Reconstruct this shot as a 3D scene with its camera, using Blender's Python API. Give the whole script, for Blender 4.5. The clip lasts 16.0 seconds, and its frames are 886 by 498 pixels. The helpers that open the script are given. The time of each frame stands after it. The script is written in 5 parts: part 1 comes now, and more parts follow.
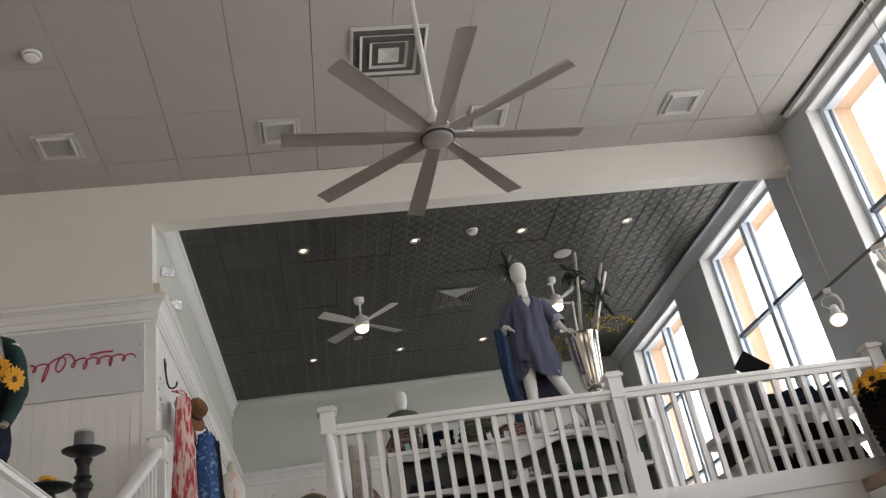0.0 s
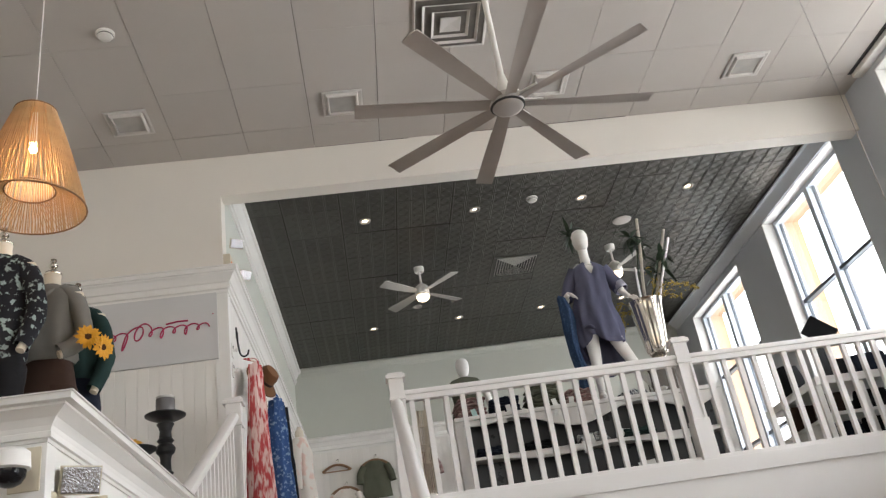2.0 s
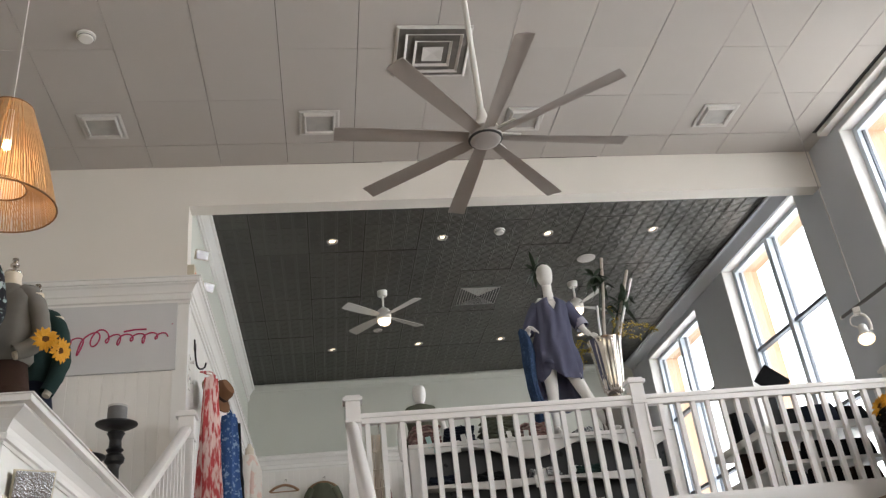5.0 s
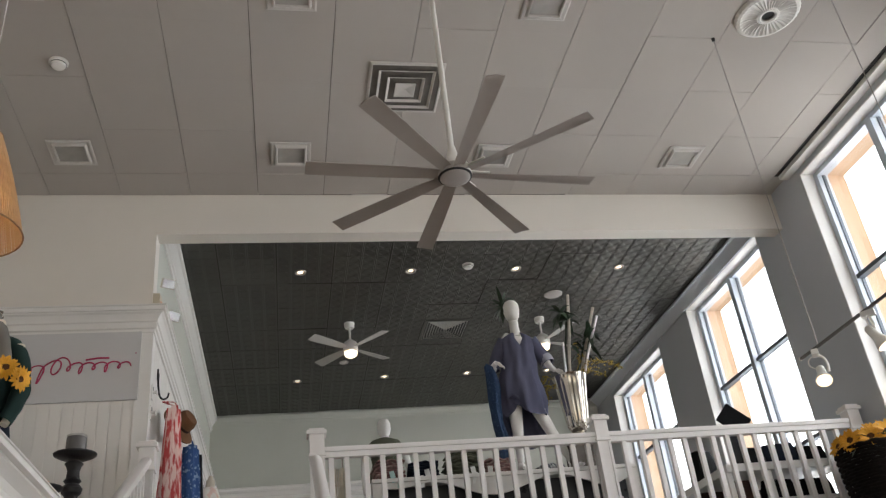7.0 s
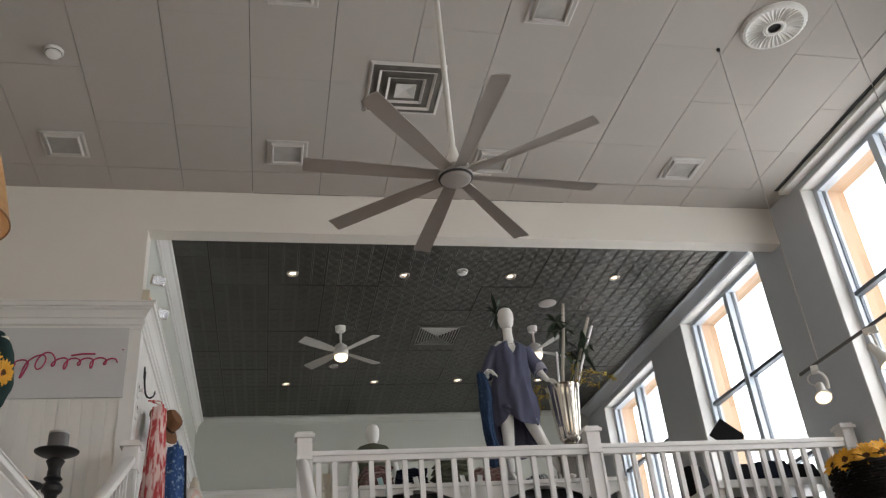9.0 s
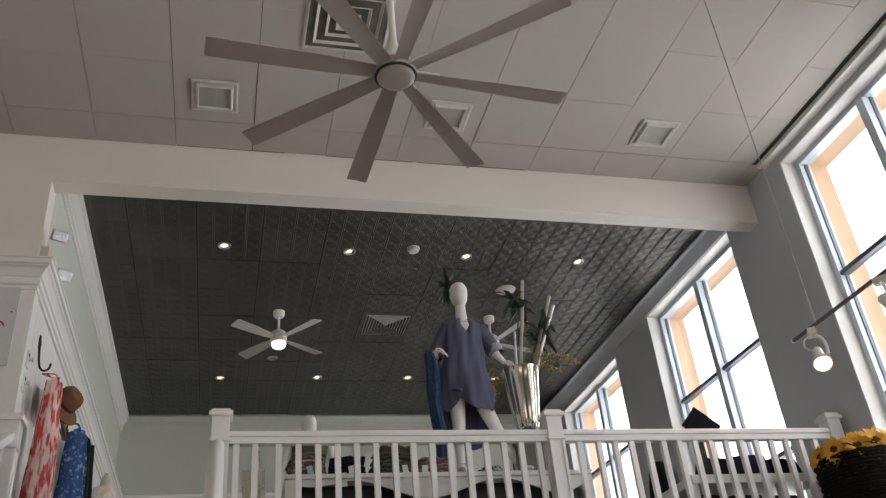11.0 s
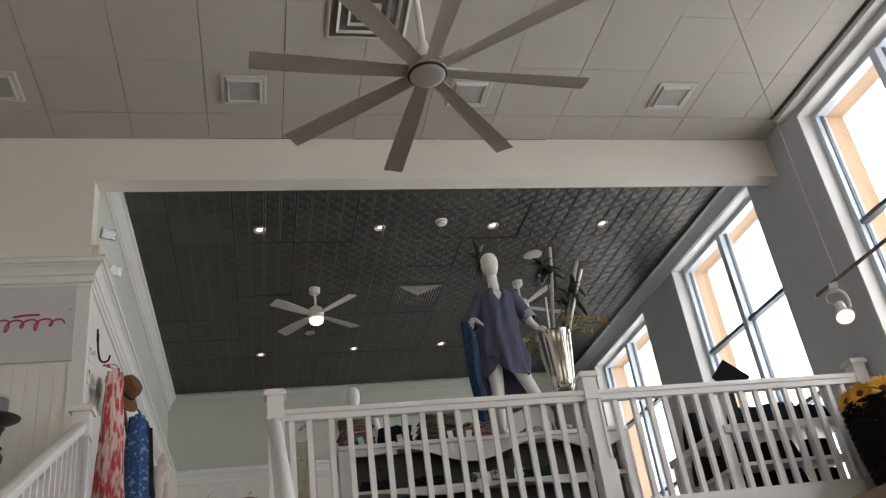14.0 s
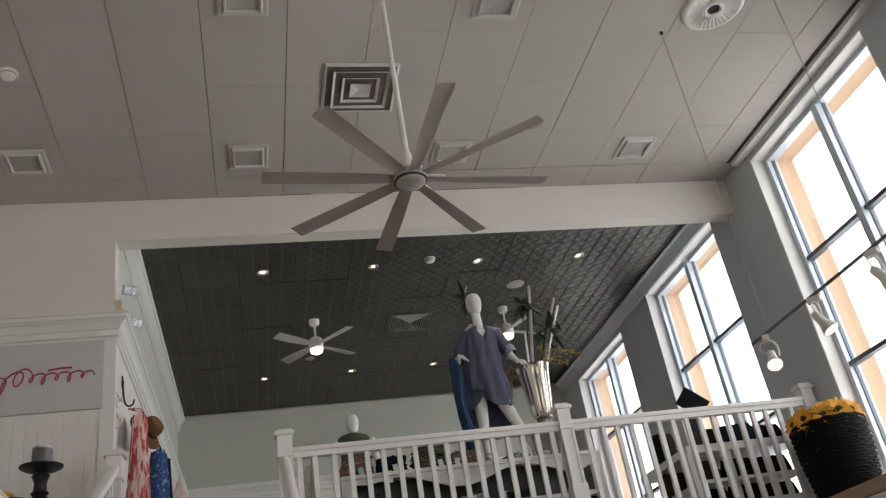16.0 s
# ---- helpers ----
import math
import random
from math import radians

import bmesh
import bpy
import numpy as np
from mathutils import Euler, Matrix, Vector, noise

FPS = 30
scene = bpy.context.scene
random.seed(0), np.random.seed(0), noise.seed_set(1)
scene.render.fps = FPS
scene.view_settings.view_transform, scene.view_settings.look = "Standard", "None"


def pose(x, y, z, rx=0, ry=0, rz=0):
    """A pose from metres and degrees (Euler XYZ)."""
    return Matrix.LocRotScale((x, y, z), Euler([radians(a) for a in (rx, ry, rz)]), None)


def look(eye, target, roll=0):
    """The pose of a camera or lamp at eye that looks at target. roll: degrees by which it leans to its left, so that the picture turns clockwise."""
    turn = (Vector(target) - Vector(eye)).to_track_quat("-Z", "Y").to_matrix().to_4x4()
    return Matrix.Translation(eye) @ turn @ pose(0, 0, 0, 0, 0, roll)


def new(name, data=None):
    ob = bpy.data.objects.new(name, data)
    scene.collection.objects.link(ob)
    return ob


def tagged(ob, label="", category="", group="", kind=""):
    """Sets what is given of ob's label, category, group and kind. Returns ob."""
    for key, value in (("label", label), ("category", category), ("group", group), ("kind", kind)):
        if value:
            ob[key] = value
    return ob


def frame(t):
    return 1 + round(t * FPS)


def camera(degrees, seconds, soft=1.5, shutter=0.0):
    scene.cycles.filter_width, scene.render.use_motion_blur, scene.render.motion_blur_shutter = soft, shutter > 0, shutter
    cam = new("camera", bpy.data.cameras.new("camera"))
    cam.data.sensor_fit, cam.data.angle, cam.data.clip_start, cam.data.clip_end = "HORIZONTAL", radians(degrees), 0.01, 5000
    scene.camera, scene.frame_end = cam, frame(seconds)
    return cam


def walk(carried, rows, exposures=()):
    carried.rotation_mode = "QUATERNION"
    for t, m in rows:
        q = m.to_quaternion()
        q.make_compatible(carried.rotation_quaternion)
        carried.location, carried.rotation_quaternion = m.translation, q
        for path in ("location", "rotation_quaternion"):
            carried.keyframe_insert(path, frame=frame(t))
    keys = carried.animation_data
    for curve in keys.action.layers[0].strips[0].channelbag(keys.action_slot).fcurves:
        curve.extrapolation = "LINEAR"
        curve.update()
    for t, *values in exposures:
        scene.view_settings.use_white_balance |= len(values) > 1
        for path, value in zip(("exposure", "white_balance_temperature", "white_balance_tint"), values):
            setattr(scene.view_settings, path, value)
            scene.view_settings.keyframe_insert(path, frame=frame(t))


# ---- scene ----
cam = camera(54.8, 16.0, 1.3)
PATH = [
    (0, (0.02, 0.008, 1.518), (0.347, 1.755, 2.436), -10.4),
    (0.5, (-0.013, 0.005, 1.512), (0.299, 1.755, 2.429), -9.8),
    (1, (-0.055, 0.003, 1.495), (0.234, 1.761, 2.404), -9.1),
    (1.5, (-0.079, -0.026, 1.494), (0.175, 1.746, 2.385), -9.2),
    (2, (-0.112, -0.038, 1.497), (0.095, 1.75, 2.37), -9.4),
    (2.5, (-0.124, -0.05, 1.489), (0.086, 1.736, 2.365), -8.4),
    (3, (-0.128, -0.063, 1.493), (0.113, 1.711, 2.384), -7.9),
    (3.5, (-0.133, -0.076, 1.494), (0.134, 1.686, 2.403), -7.5),
    (4, (-0.143, -0.068, 1.491), (0.147, 1.688, 2.404), -7.2),
    (6.5, (-0.159, -0.09, 1.492), (0.151, 1.647, 2.433), -6.3),
    (7, (-0.156, -0.116, 1.488), (0.216, 1.591, 2.462), -6.8),
    (7.5, (-0.143, -0.077, 1.513), (0.257, 1.611, 2.507), -7.1),
    (8, (-0.15, -0.096, 1.505), (0.244, 1.595, 2.498), -6.6),
    (8.5, (-0.173, -0.086, 1.514), (0.214, 1.603, 2.513), -5.8),
    (9, (-0.171, -0.01, 1.517), (0.22, 1.685, 2.505), -5.4),
    (11.3, (0.161, 1.038, 1.505), (0.643, 2.678, 2.544), -5.9),
    (11.5, (0.189, 1.107, 1.513), (0.662, 2.746, 2.558), -6.1),
    (12, (0.31, 1.254, 1.517), (0.765, 2.905, 2.55), -6.6),
    (12.5, (0.296, 1.23, 1.495), (0.744, 2.896, 2.508), -6.6),
    (13, (0.205, 1.129, 1.5), (0.636, 2.808, 2.496), -7.0),
    (13.5, (0.066, 0.913, 1.494), (0.502, 2.607, 2.464), -8.1),
    (14, (-0.036, 0.657, 1.494), (0.401, 2.363, 2.443), -8.4),
    (14.5, (-0.155, 0.38, 1.529), (0.273, 2.089, 2.475), -9.1),
    (15, (-0.217, 0.117, 1.526), (0.22, 1.82, 2.479), -9.2),
    (15.5, (-0.21, -0.088, 1.526), (0.243, 1.612, 2.476), -9.8),
    (16, (-0.131, -0.239, 1.525), (0.32, 1.471, 2.46), -9.9),
]
walk(cam, [(t, look(eye, target, roll)) for t, eye, target, roll in PATH], exposures=[(0, -0.5), (1, -0.45), (1.5, -0.35), (2, -0.05), (3, -0.08), (4, -0.15), (6.5, -0.18), (7, -0.56), (7.5, -0.75), (8.5, -0.63), (9, -0.6), (11.4, -0.68), (13, -0.7), (14.5, -0.68), (16, -0.74)])

# ---- light ----
world = bpy.data.worlds.new("sky")
scene.world = world
world.use_nodes = True
wn = world.node_tree
sky = wn.nodes.new("ShaderNodeTexSky")
sky.sky_type = "NISHITA"
sky.sun_disc = False
sky.sun_elevation, sky.sun_rotation = radians(58), radians(160)
wn.links.new(sky.outputs[0], wn.nodes["Background"].inputs[0])
wn.nodes["Background"].inputs[1].default_value = 0.15

SUN_FROM = Vector((0.18, -0.50, 0.85))
sun = new("sun", bpy.data.lights.new("sun", "SUN"))
sun.data.energy, sun.data.angle, sun.data.color = 1.0, radians(4.0), (1.0, 0.95, 0.86)
sun.matrix_world = look(SUN_FROM * 30, (0, 0, 0))


def area(name, at, towards, w, h, watts, colour):
    ob = new(name, bpy.data.lights.new(name, "AREA"))
    ob.data.shape, ob.data.size, ob.data.size_y = "RECTANGLE", w, h
    ob.data.energy, ob.data.color = watts, colour
    ob.matrix_world = look(at, towards)
    return ob


# window openings in the street wall: y from, y to, sill, head
WINDOWS = [(-1.50, 0.40, 0.5, 5.92), (1.42, 3.32, 0.5, 5.92), (4.34, 6.245, 0.5, 5.92), (7.25, 9.16, 2.78, 5.825), (10.12, 12.05, 2.78, 5.745)]
area("shopfront_daylight", (0.7, -5.3, 3.5), (0.7, 4, 3.2), 5.2, 3.4, 60, (1.0, 0.89, 0.76))

# ---- materials ----


def nodes_of(name):
    m = bpy.data.materials.new(name)
    m.use_nodes = True
    return m, m.node_tree.nodes, m.node_tree.links, m.node_tree.nodes["Principled BSDF"]


def surface(name, colour, rough=0.6, metal=0.0, var=0.08, scale=3.0, bump=0.15, fine=90.0, second=None, amount=0.0, stretch=(1, 1, 1), pieces=0.0, coat=0.0, islands=0.0):
    """A painted, woven or cast surface: broad staining, fine grain and relief; second is blotched in by amount."""
    m, n, l, b = nodes_of(name)
    tc = n.new("ShaderNodeTexCoord")
    mp = n.new("ShaderNodeMapping")
    mp.inputs["Scale"].default_value = stretch
    l.new(tc.outputs["Object"], mp.inputs[0])
    broad = n.new("ShaderNodeTexNoise")
    broad.inputs["Scale"].default_value, broad.inputs["Detail"].default_value = scale, 6
    grain = n.new("ShaderNodeTexNoise")
    grain.inputs["Scale"].default_value, grain.inputs["Detail"].default_value = fine, 3
    l.new(mp.outputs[0], broad.inputs[0])
    l.new(mp.outputs[0], grain.inputs[0])
    mix = n.new("ShaderNodeMix")
    mix.data_type = "RGBA"
    dark = [c * (1 - 2 * var) for c in colour]
    mix.inputs["A"].default_value, mix.inputs["B"].default_value = (*dark, 1), (*[min(1, c * (1 + var)) for c in colour], 1)
    l.new(broad.outputs[0], mix.inputs["Factor"])
    out = mix.outputs["Result"]
    if second:
        blot = n.new("ShaderNodeTexNoise")
        blot.inputs["Scale"].default_value, blot.inputs["Detail"].default_value = scale * 3.2, 2.5
        l.new(mp.outputs[0], blot.inputs[0])
        ramp = n.new("ShaderNodeValToRGB")
        ramp.color_ramp.elements[0].position, ramp.color_ramp.elements[1].position = 0.55 - amount * 0.2, 0.62 - amount * 0.1
        l.new(blot.outputs[0], ramp.inputs[0])
        two = n.new("ShaderNodeMix")
        two.data_type = "RGBA"
        l.new(ramp.outputs[0], two.inputs["Factor"])
        l.new(out, two.inputs["A"])
        two.inputs["B"].default_value = (*second, 1)
        out = two.outputs["Result"]
    if pieces or islands:
        info = n.new("ShaderNodeObjectInfo" if pieces else "ShaderNodeNewGeometry")
        pieces = pieces or islands
        rng = n.new("ShaderNodeMapRange")
        rng.inputs["To Min"].default_value, rng.inputs["To Max"].default_value = 1 - pieces, 1 + pieces
        l.new(info.outputs["Random Per Island" if islands else "Random"], rng.inputs[0])
        hsv = n.new("ShaderNodeHueSaturation")
        l.new(rng.outputs[0], hsv.inputs["Value"])
        l.new(out, hsv.inputs["Color"])
        out = hsv.outputs[0]
    l.new(out, b.inputs["Base Color"])
    rr = n.new("ShaderNodeMapRange")
    rr.inputs["To Min"].default_value, rr.inputs["To Max"].default_value = max(0.02, rough - 0.08), min(1, rough + 0.08)
    l.new(broad.outputs[0], rr.inputs[0])
    l.new(rr.outputs[0], b.inputs["Roughness"])
    b.inputs["Metallic"].default_value = metal
    b.inputs["Coat Weight"].default_value = coat
    if rough >= 0.78 and not metal:
        b.inputs["Specular IOR Level"].default_value = 0.15
    if bump:
        bp = n.new("ShaderNodeBump")
        bp.inputs["Strength"].default_value, bp.inputs["Distance"].default_value = bump, 0.004
        l.new(grain.outputs[0], bp.inputs["Height"])
        l.new(bp.outputs[0], b.inputs["Normal"])
    return m


def glow(name, colour, strength):
    m, n, l, b = nodes_of(name)
    b.inputs["Base Color"].default_value = (*colour, 1)
    b.inputs["Emission Color"].default_value = (*colour, 1)
    b.inputs["Emission Strength"].default_value = strength
    return m


def clear_glass(name):
    m, n, l, b = nodes_of(name)
    b.inputs["Base Color"].default_value = (1, 1, 1, 1)
    b.inputs["Roughness"].default_value, b.inputs["IOR"].default_value = 0.0, 1.45
    b.inputs["Transmission Weight"].default_value = 1.0
    return m


WALL = surface("wall_paint", (0.80, 0.755, 0.69), 0.62, var=0.03, scale=1.3, bump=0.12, fine=160)
# white paint made cooler and darker: backlight from the windows is in this colour
STREET = surface("backlit_wall_paint", (0.55, 0.575, 0.615), 0.6, var=0.03, scale=1.5, bump=0.12, fine=160)
MINT = surface("pale_mint_paint", (0.59, 0.60, 0.54), 0.6, var=0.03, scale=1.3, bump=0.12, fine=160)
TRIM = surface("white_gloss_paint", (0.80, 0.78, 0.75), 0.36, var=0.03, scale=2, bump=0.05, fine=300)
RAIL = surface("rail_paint", (0.84, 0.81, 0.79), 0.32, var=0.02, scale=2, bump=0.04, fine=300)
BEAD = surface("beadboard_paint", (0.80, 0.77, 0.73), 0.42, var=0.04, scale=2, bump=0.1, fine=50, stretch=(3, 3, 0.4), pieces=0.03)
# off-white boards set to mid-grey: the weaker light overhead is in this colour
PANEL = surface("shaded_ceiling_board", (0.50, 0.462, 0.425), 0.8, var=0.035, scale=1.2, bump=0.35, fine=260, islands=0.02)
# near-black backing colour that carries the shade seen through ceiling joints
GAP = surface("ceiling_void", (0.06, 0.055, 0.05), 0.9, var=0.1, bump=0)
TIN = surface("pressed_tin", (0.160, 0.157, 0.145), 0.45, metal=1.0, var=0.16, scale=2.2, bump=0.1, fine=40, islands=0.08)
METALW = surface("white_enamel", (0.80, 0.78, 0.74), 0.4, var=0.03, bump=0.04)
VENTW = surface("vent_enamel", (0.64, 0.61, 0.575), 0.5, var=0.05, scale=8, bump=0.05)
VENTC = surface("dusty_vent_plate", (0.44, 0.42, 0.39), 0.6, var=0.14, scale=9, bump=0.1)
FANW = surface("fan_white", (0.45, 0.44, 0.41), 0.5, var=0.05, bump=0.05)
BLADEM = surface("taupe_fan_enamel", (0.37, 0.325, 0.29), 0.45, var=0.06, scale=5, bump=0.05)
THROAT_SHADE = surface("shaded_dusty_duct_metal", (0.16, 0.142, 0.125), 0.7, var=0.3, scale=9, bump=0.1)
GREYM = surface("grey_enamel", (0.44, 0.41, 0.385), 0.42, var=0.05, scale=6, bump=0.05)
DARK = surface("dark_cavity", (0.045, 0.045, 0.045), 0.7, var=0.1, bump=0.05)
ALU = surface("aluminium_frame", (0.60, 0.65, 0.72), 0.38, metal=0.2, var=0.06, scale=5, bump=0.06, stretch=(8, 8, 0.5))
ALUDARK = surface("dark_glazing_bar", (0.13, 0.15, 0.18), 0.45, metal=0.4, var=0.08, bump=0.05)
STUCCO = surface("apricot_stucco", (0.66, 0.46, 0.31), 0.9, var=0.06, scale=4, bump=0.6, fine=120)
GLASS = clear_glass("window_glass")
FLOORW = surface("oak_floor", (0.17, 0.11, 0.07), 0.4, var=0.18, scale=2, bump=0.12, fine=30, stretch=(1, 7, 1), pieces=0.12)
WOODEDGE = surface("weathered_wood", (0.36, 0.26, 0.19), 0.5, var=0.25, scale=3, bump=0.2, fine=40, stretch=(9, 0.8, 9))
CHROME = surface("polished_silver", (0.62, 0.58, 0.52), 0.11, metal=1.0, var=0.04, scale=8, bump=0.03, fine=12)
BLACKW = surface("black_carved_wood", (0.018, 0.018, 0.02), 0.42, var=0.2, scale=12, bump=0.3, fine=60)
BLACKM = surface("black_iron", (0.02, 0.02, 0.022), 0.4, metal=0.6, var=0.1, bump=0.1)
CANDLE = surface("grey_wax", (0.17, 0.165, 0.165), 0.55, var=0.08, scale=9, bump=0.1)
CANDLETOP = surface("pale_wax", (0.62, 0.60, 0.57), 0.5, var=0.06, bump=0.1)
MANNE = surface("white_mannequin", (0.82, 0.80, 0.77), 0.42, var=0.02, bump=0.03)
NECKW = surface("cream_linen", (0.72, 0.64, 0.52), 0.7, var=0.05, bump=0.2)
SLATE = surface("slate_blue_cotton", (0.112, 0.116, 0.178), 0.85, var=0.12, scale=7, bump=0.35, fine=240)
DENIM = surface("washed_denim", (0.032, 0.062, 0.13), 0.85, var=0.2, scale=14, bump=0.4, fine=220, second=(0.055, 0.095, 0.18), amount=0.0)
DENIM2 = surface("indigo_print_cotton", (0.05, 0.11, 0.28), 0.85, var=0.2, scale=9, bump=0.35, fine=200, second=(0.24, 0.33, 0.50), amount=-0.05)
TIEDYE = surface("red_tie_dye", (0.62, 0.10, 0.10), 0.85, var=0.25, scale=3.0, bump=0.3, fine=200, second=(0.80, 0.60, 0.56), amount=0.5, stretch=(3.2, 3.2, 0.8))
BLUSH = surface("blush_dip_dye", (0.78, 0.72, 0.66), 0.85, var=0.05, scale=3, bump=0.3, fine=200, second=(0.74, 0.54, 0.47), amount=0.0)
HOOD = surface("heather_grey_jersey", (0.215, 0.205, 0.185), 0.9, var=0.12, scale=12, bump=0.4, fine=260)
FOREST = surface("forest_green_knit", (0.022, 0.045, 0.042), 0.9, var=0.15, scale=12, bump=0.4, fine=260)
FLORAL = surface("black_floral_print", (0.02, 0.02, 0.025), 0.8, var=0.1, scale=9, bump=0.25, fine=200, second=(0.30, 0.37, 0.36), amount=-0.08)
BROWNT = surface("brown_twill", (0.055, 0.032, 0.024), 0.88, var=0.12, scale=10, bump=0.35, fine=220)
NAVY = surface("dark_navy_twill", (0.014, 0.018, 0.032), 0.85, var=0.15, scale=10, bump=0.3, fine=220)
BLACKC = surface("black_cloth", (0.012, 0.012, 0.014), 0.8, var=0.2, scale=10, bump=0.3, fine=200)
OLIVE = surface("olive_cotton", (0.12, 0.125, 0.09), 0.88, var=0.12, scale=9, bump=0.35, fine=220)
FELT = surface("brown_felt", (0.17, 0.085, 0.042), 0.9, var=0.12, scale=12, bump=0.3, fine=200)
HANGW = surface("beech_hanger", (0.30, 0.17, 0.09), 0.5, var=0.15, scale=5, bump=0.1)
ROSEW = surface("dusty_rose_cotton", (0.28, 0.16, 0.15), 0.9, var=0.15, scale=10, bump=0.35, fine=220, second=(0.36, 0.28, 0.25), amount=0.3)
PAPER = surface("white_card", (0.82, 0.82, 0.80), 0.7, var=0.03, bump=0.05)
AQUA = surface("aqua_card", (0.42, 0.62, 0.60), 0.7, var=0.04, bump=0.05)
CHAR = surface("charcoal_panel", (0.05, 0.052, 0.055), 0.3, var=0.15, scale=4, bump=0.1)
SIGNB = surface("sign_board", (0.60, 0.59, 0.59), 0.5, var=0.02, scale=3, bump=0.04)
MAGENTA = surface("magenta_enamel", (0.42, 0.02, 0.09), 0.4, var=0.05, bump=0.04)
WICKER = surface("dark_wicker", (0.012, 0.009, 0.008), 0.8, var=0.35, scale=22, bump=0.5, fine=90)
HOOPM = surface("dark_cane", (0.22, 0.12, 0.05), 0.5, var=0.2, scale=14, bump=0.2, fine=80)
CANE = surface("honey_cane", (0.56, 0.36, 0.18), 0.55, var=0.2, scale=14, bump=0.2, fine=80)
LEAF = surface("dark_leaf", (0.03, 0.055, 0.028), 0.45, var=0.3, scale=18, bump=0.15)
PETAL = surface("sunflower_petal", (0.78, 0.38, 0.02), 0.65, var=0.2, scale=20, bump=0.15)
SEED = surface("sunflower_seed", (0.10, 0.045, 0.018), 0.9, var=0.3, scale=60, bump=0.8, fine=200)
BUD = surface("mustard_blossom", (0.40, 0.29, 0.05), 0.7, var=0.3, scale=30, bump=0.2)
BIRCH = surface("peeled_stick", (0.50, 0.45, 0.38), 0.7, var=0.25, scale=12, bump=0.4, stretch=(1, 1, 4))
SILVERSTICK = surface("silver_painted_stick", (0.62, 0.61, 0.60), 0.35, metal=0.5, var=0.1, scale=9, bump=0.2)
BEIGE = surface("beige_plastic", (0.62, 0.55, 0.42), 0.5, var=0.04, bump=0.05)
ORANGE = surface("orange_label", (0.75, 0.22, 0.06), 0.6, var=0.05, bump=0.03)
BULBW = glow("warm_lamp_face", (1.0, 0.80, 0.56), 5.5)
SPOTF = glow("spot_lamp_face", (1.0, 0.76, 0.52), 4.0)
PEND = glow("pendant_filament", (1.0, 0.66, 0.30), 22.0)
OVERCAST = glow("bright_hazy_sky", (0.94, 0.975, 1.0), 6.2)

# ---- building helpers ----


def link_mesh(name, bm, material, smooth=None):
    me = bpy.data.meshes.new(name)
    bmesh.ops.recalc_face_normals(bm, faces=bm.faces)
    bm.to_mesh(me)
    bm.free()
    me.materials.append(material)
    if smooth is not None:
        me.polygons.foreach_set("use_smooth", [True] * len(me.polygons))
        me.set_sharp_from_angle(angle=radians(smooth))
    return new(name, me)


def part(name, bm, material, parent, label="", smooth=35):
    ob = link_mesh(name, bm, material, smooth)
    ob.parent = parent
    return tagged(ob, label)


def thing(name, at, label, category, group="", kind="", turn=0):
    ob = new(name)
    ob.empty_display_size = 0.1
    ob.matrix_world = pose(*at, 0, 0, turn)
    return tagged(ob, label, category, group, kind)


def solid(name, bm, material, label, category, at=(0, 0, 0), group="", kind="", smooth=35, turn=0):
    ob = link_mesh(name, bm, material, smooth)
    ob.matrix_world = pose(*at, 0, 0, turn)
    return tagged(ob, label, category, group, kind)


def box(bm, x0, x1, y0, y1, z0, z1, bevel=0.0):
    v = bmesh.ops.create_cube(bm, size=1.0)["verts"]
    bmesh.ops.scale(bm, vec=(x1 - x0, y1 - y0, z1 - z0), verts=v)
    bmesh.ops.translate(bm, vec=((x0 + x1) / 2, (y0 + y1) / 2, (z0 + z1) / 2), verts=v)
    if bevel:
        es = list({e for k in v for e in k.link_edges})
        bmesh.ops.bevel(bm, geom=es, offset=bevel, segments=2, affect="EDGES", profile=0.7)
    return bm


def boxed(*a, bevel=0.0):
    return box(bmesh.new(), *a, bevel=bevel)


def loft(bm, rings, caps=True, closed=True):
    """Skin a row of rings with equal counts."""
    vs = [[bm.verts.new(p) for p in r] for r in rings]
    n = len(vs[0])
    for a, b in zip(vs, vs[1:]):
        for i in range(n if closed else n - 1):
            j = (i + 1) % n
            bm.faces.new((a[i], a[j], b[j], b[i]))
    if caps and closed:
        bm.faces.new(vs[0][::-1])
        bm.faces.new(vs[-1])
    return bm


def lathe(bm, prof, n=24, at=(0, 0, 0), caps=True):
    return loft(bm, [[(at[0] + r * math.cos(2 * math.pi * i / n), at[1] + r * math.sin(2 * math.pi * i / n), at[2] + z) for i in range(n)] for r, z in prof], caps)


def tube(bm, pts, radii, n=8, caps=True, flat=1.0):
    pts = [Vector(p) for p in pts]
    if not isinstance(radii, (list, tuple)):
        radii = [radii] * len(pts)
    rings, side = [], None
    for i, p in enumerate(pts):
        d = (pts[min(i + 1, len(pts) - 1)] - pts[max(i - 1, 0)]).normalized()
        if side is None:
            side = d.orthogonal().normalized()
        side = (side - d * side.dot(d)).normalized()
        up = d.cross(side)
        rings.append([p + (side * math.cos(a) + up * math.sin(a) * flat) * radii[i] for a in (2 * math.pi * k / n for k in range(n))])
    return loft(bm, rings, caps)


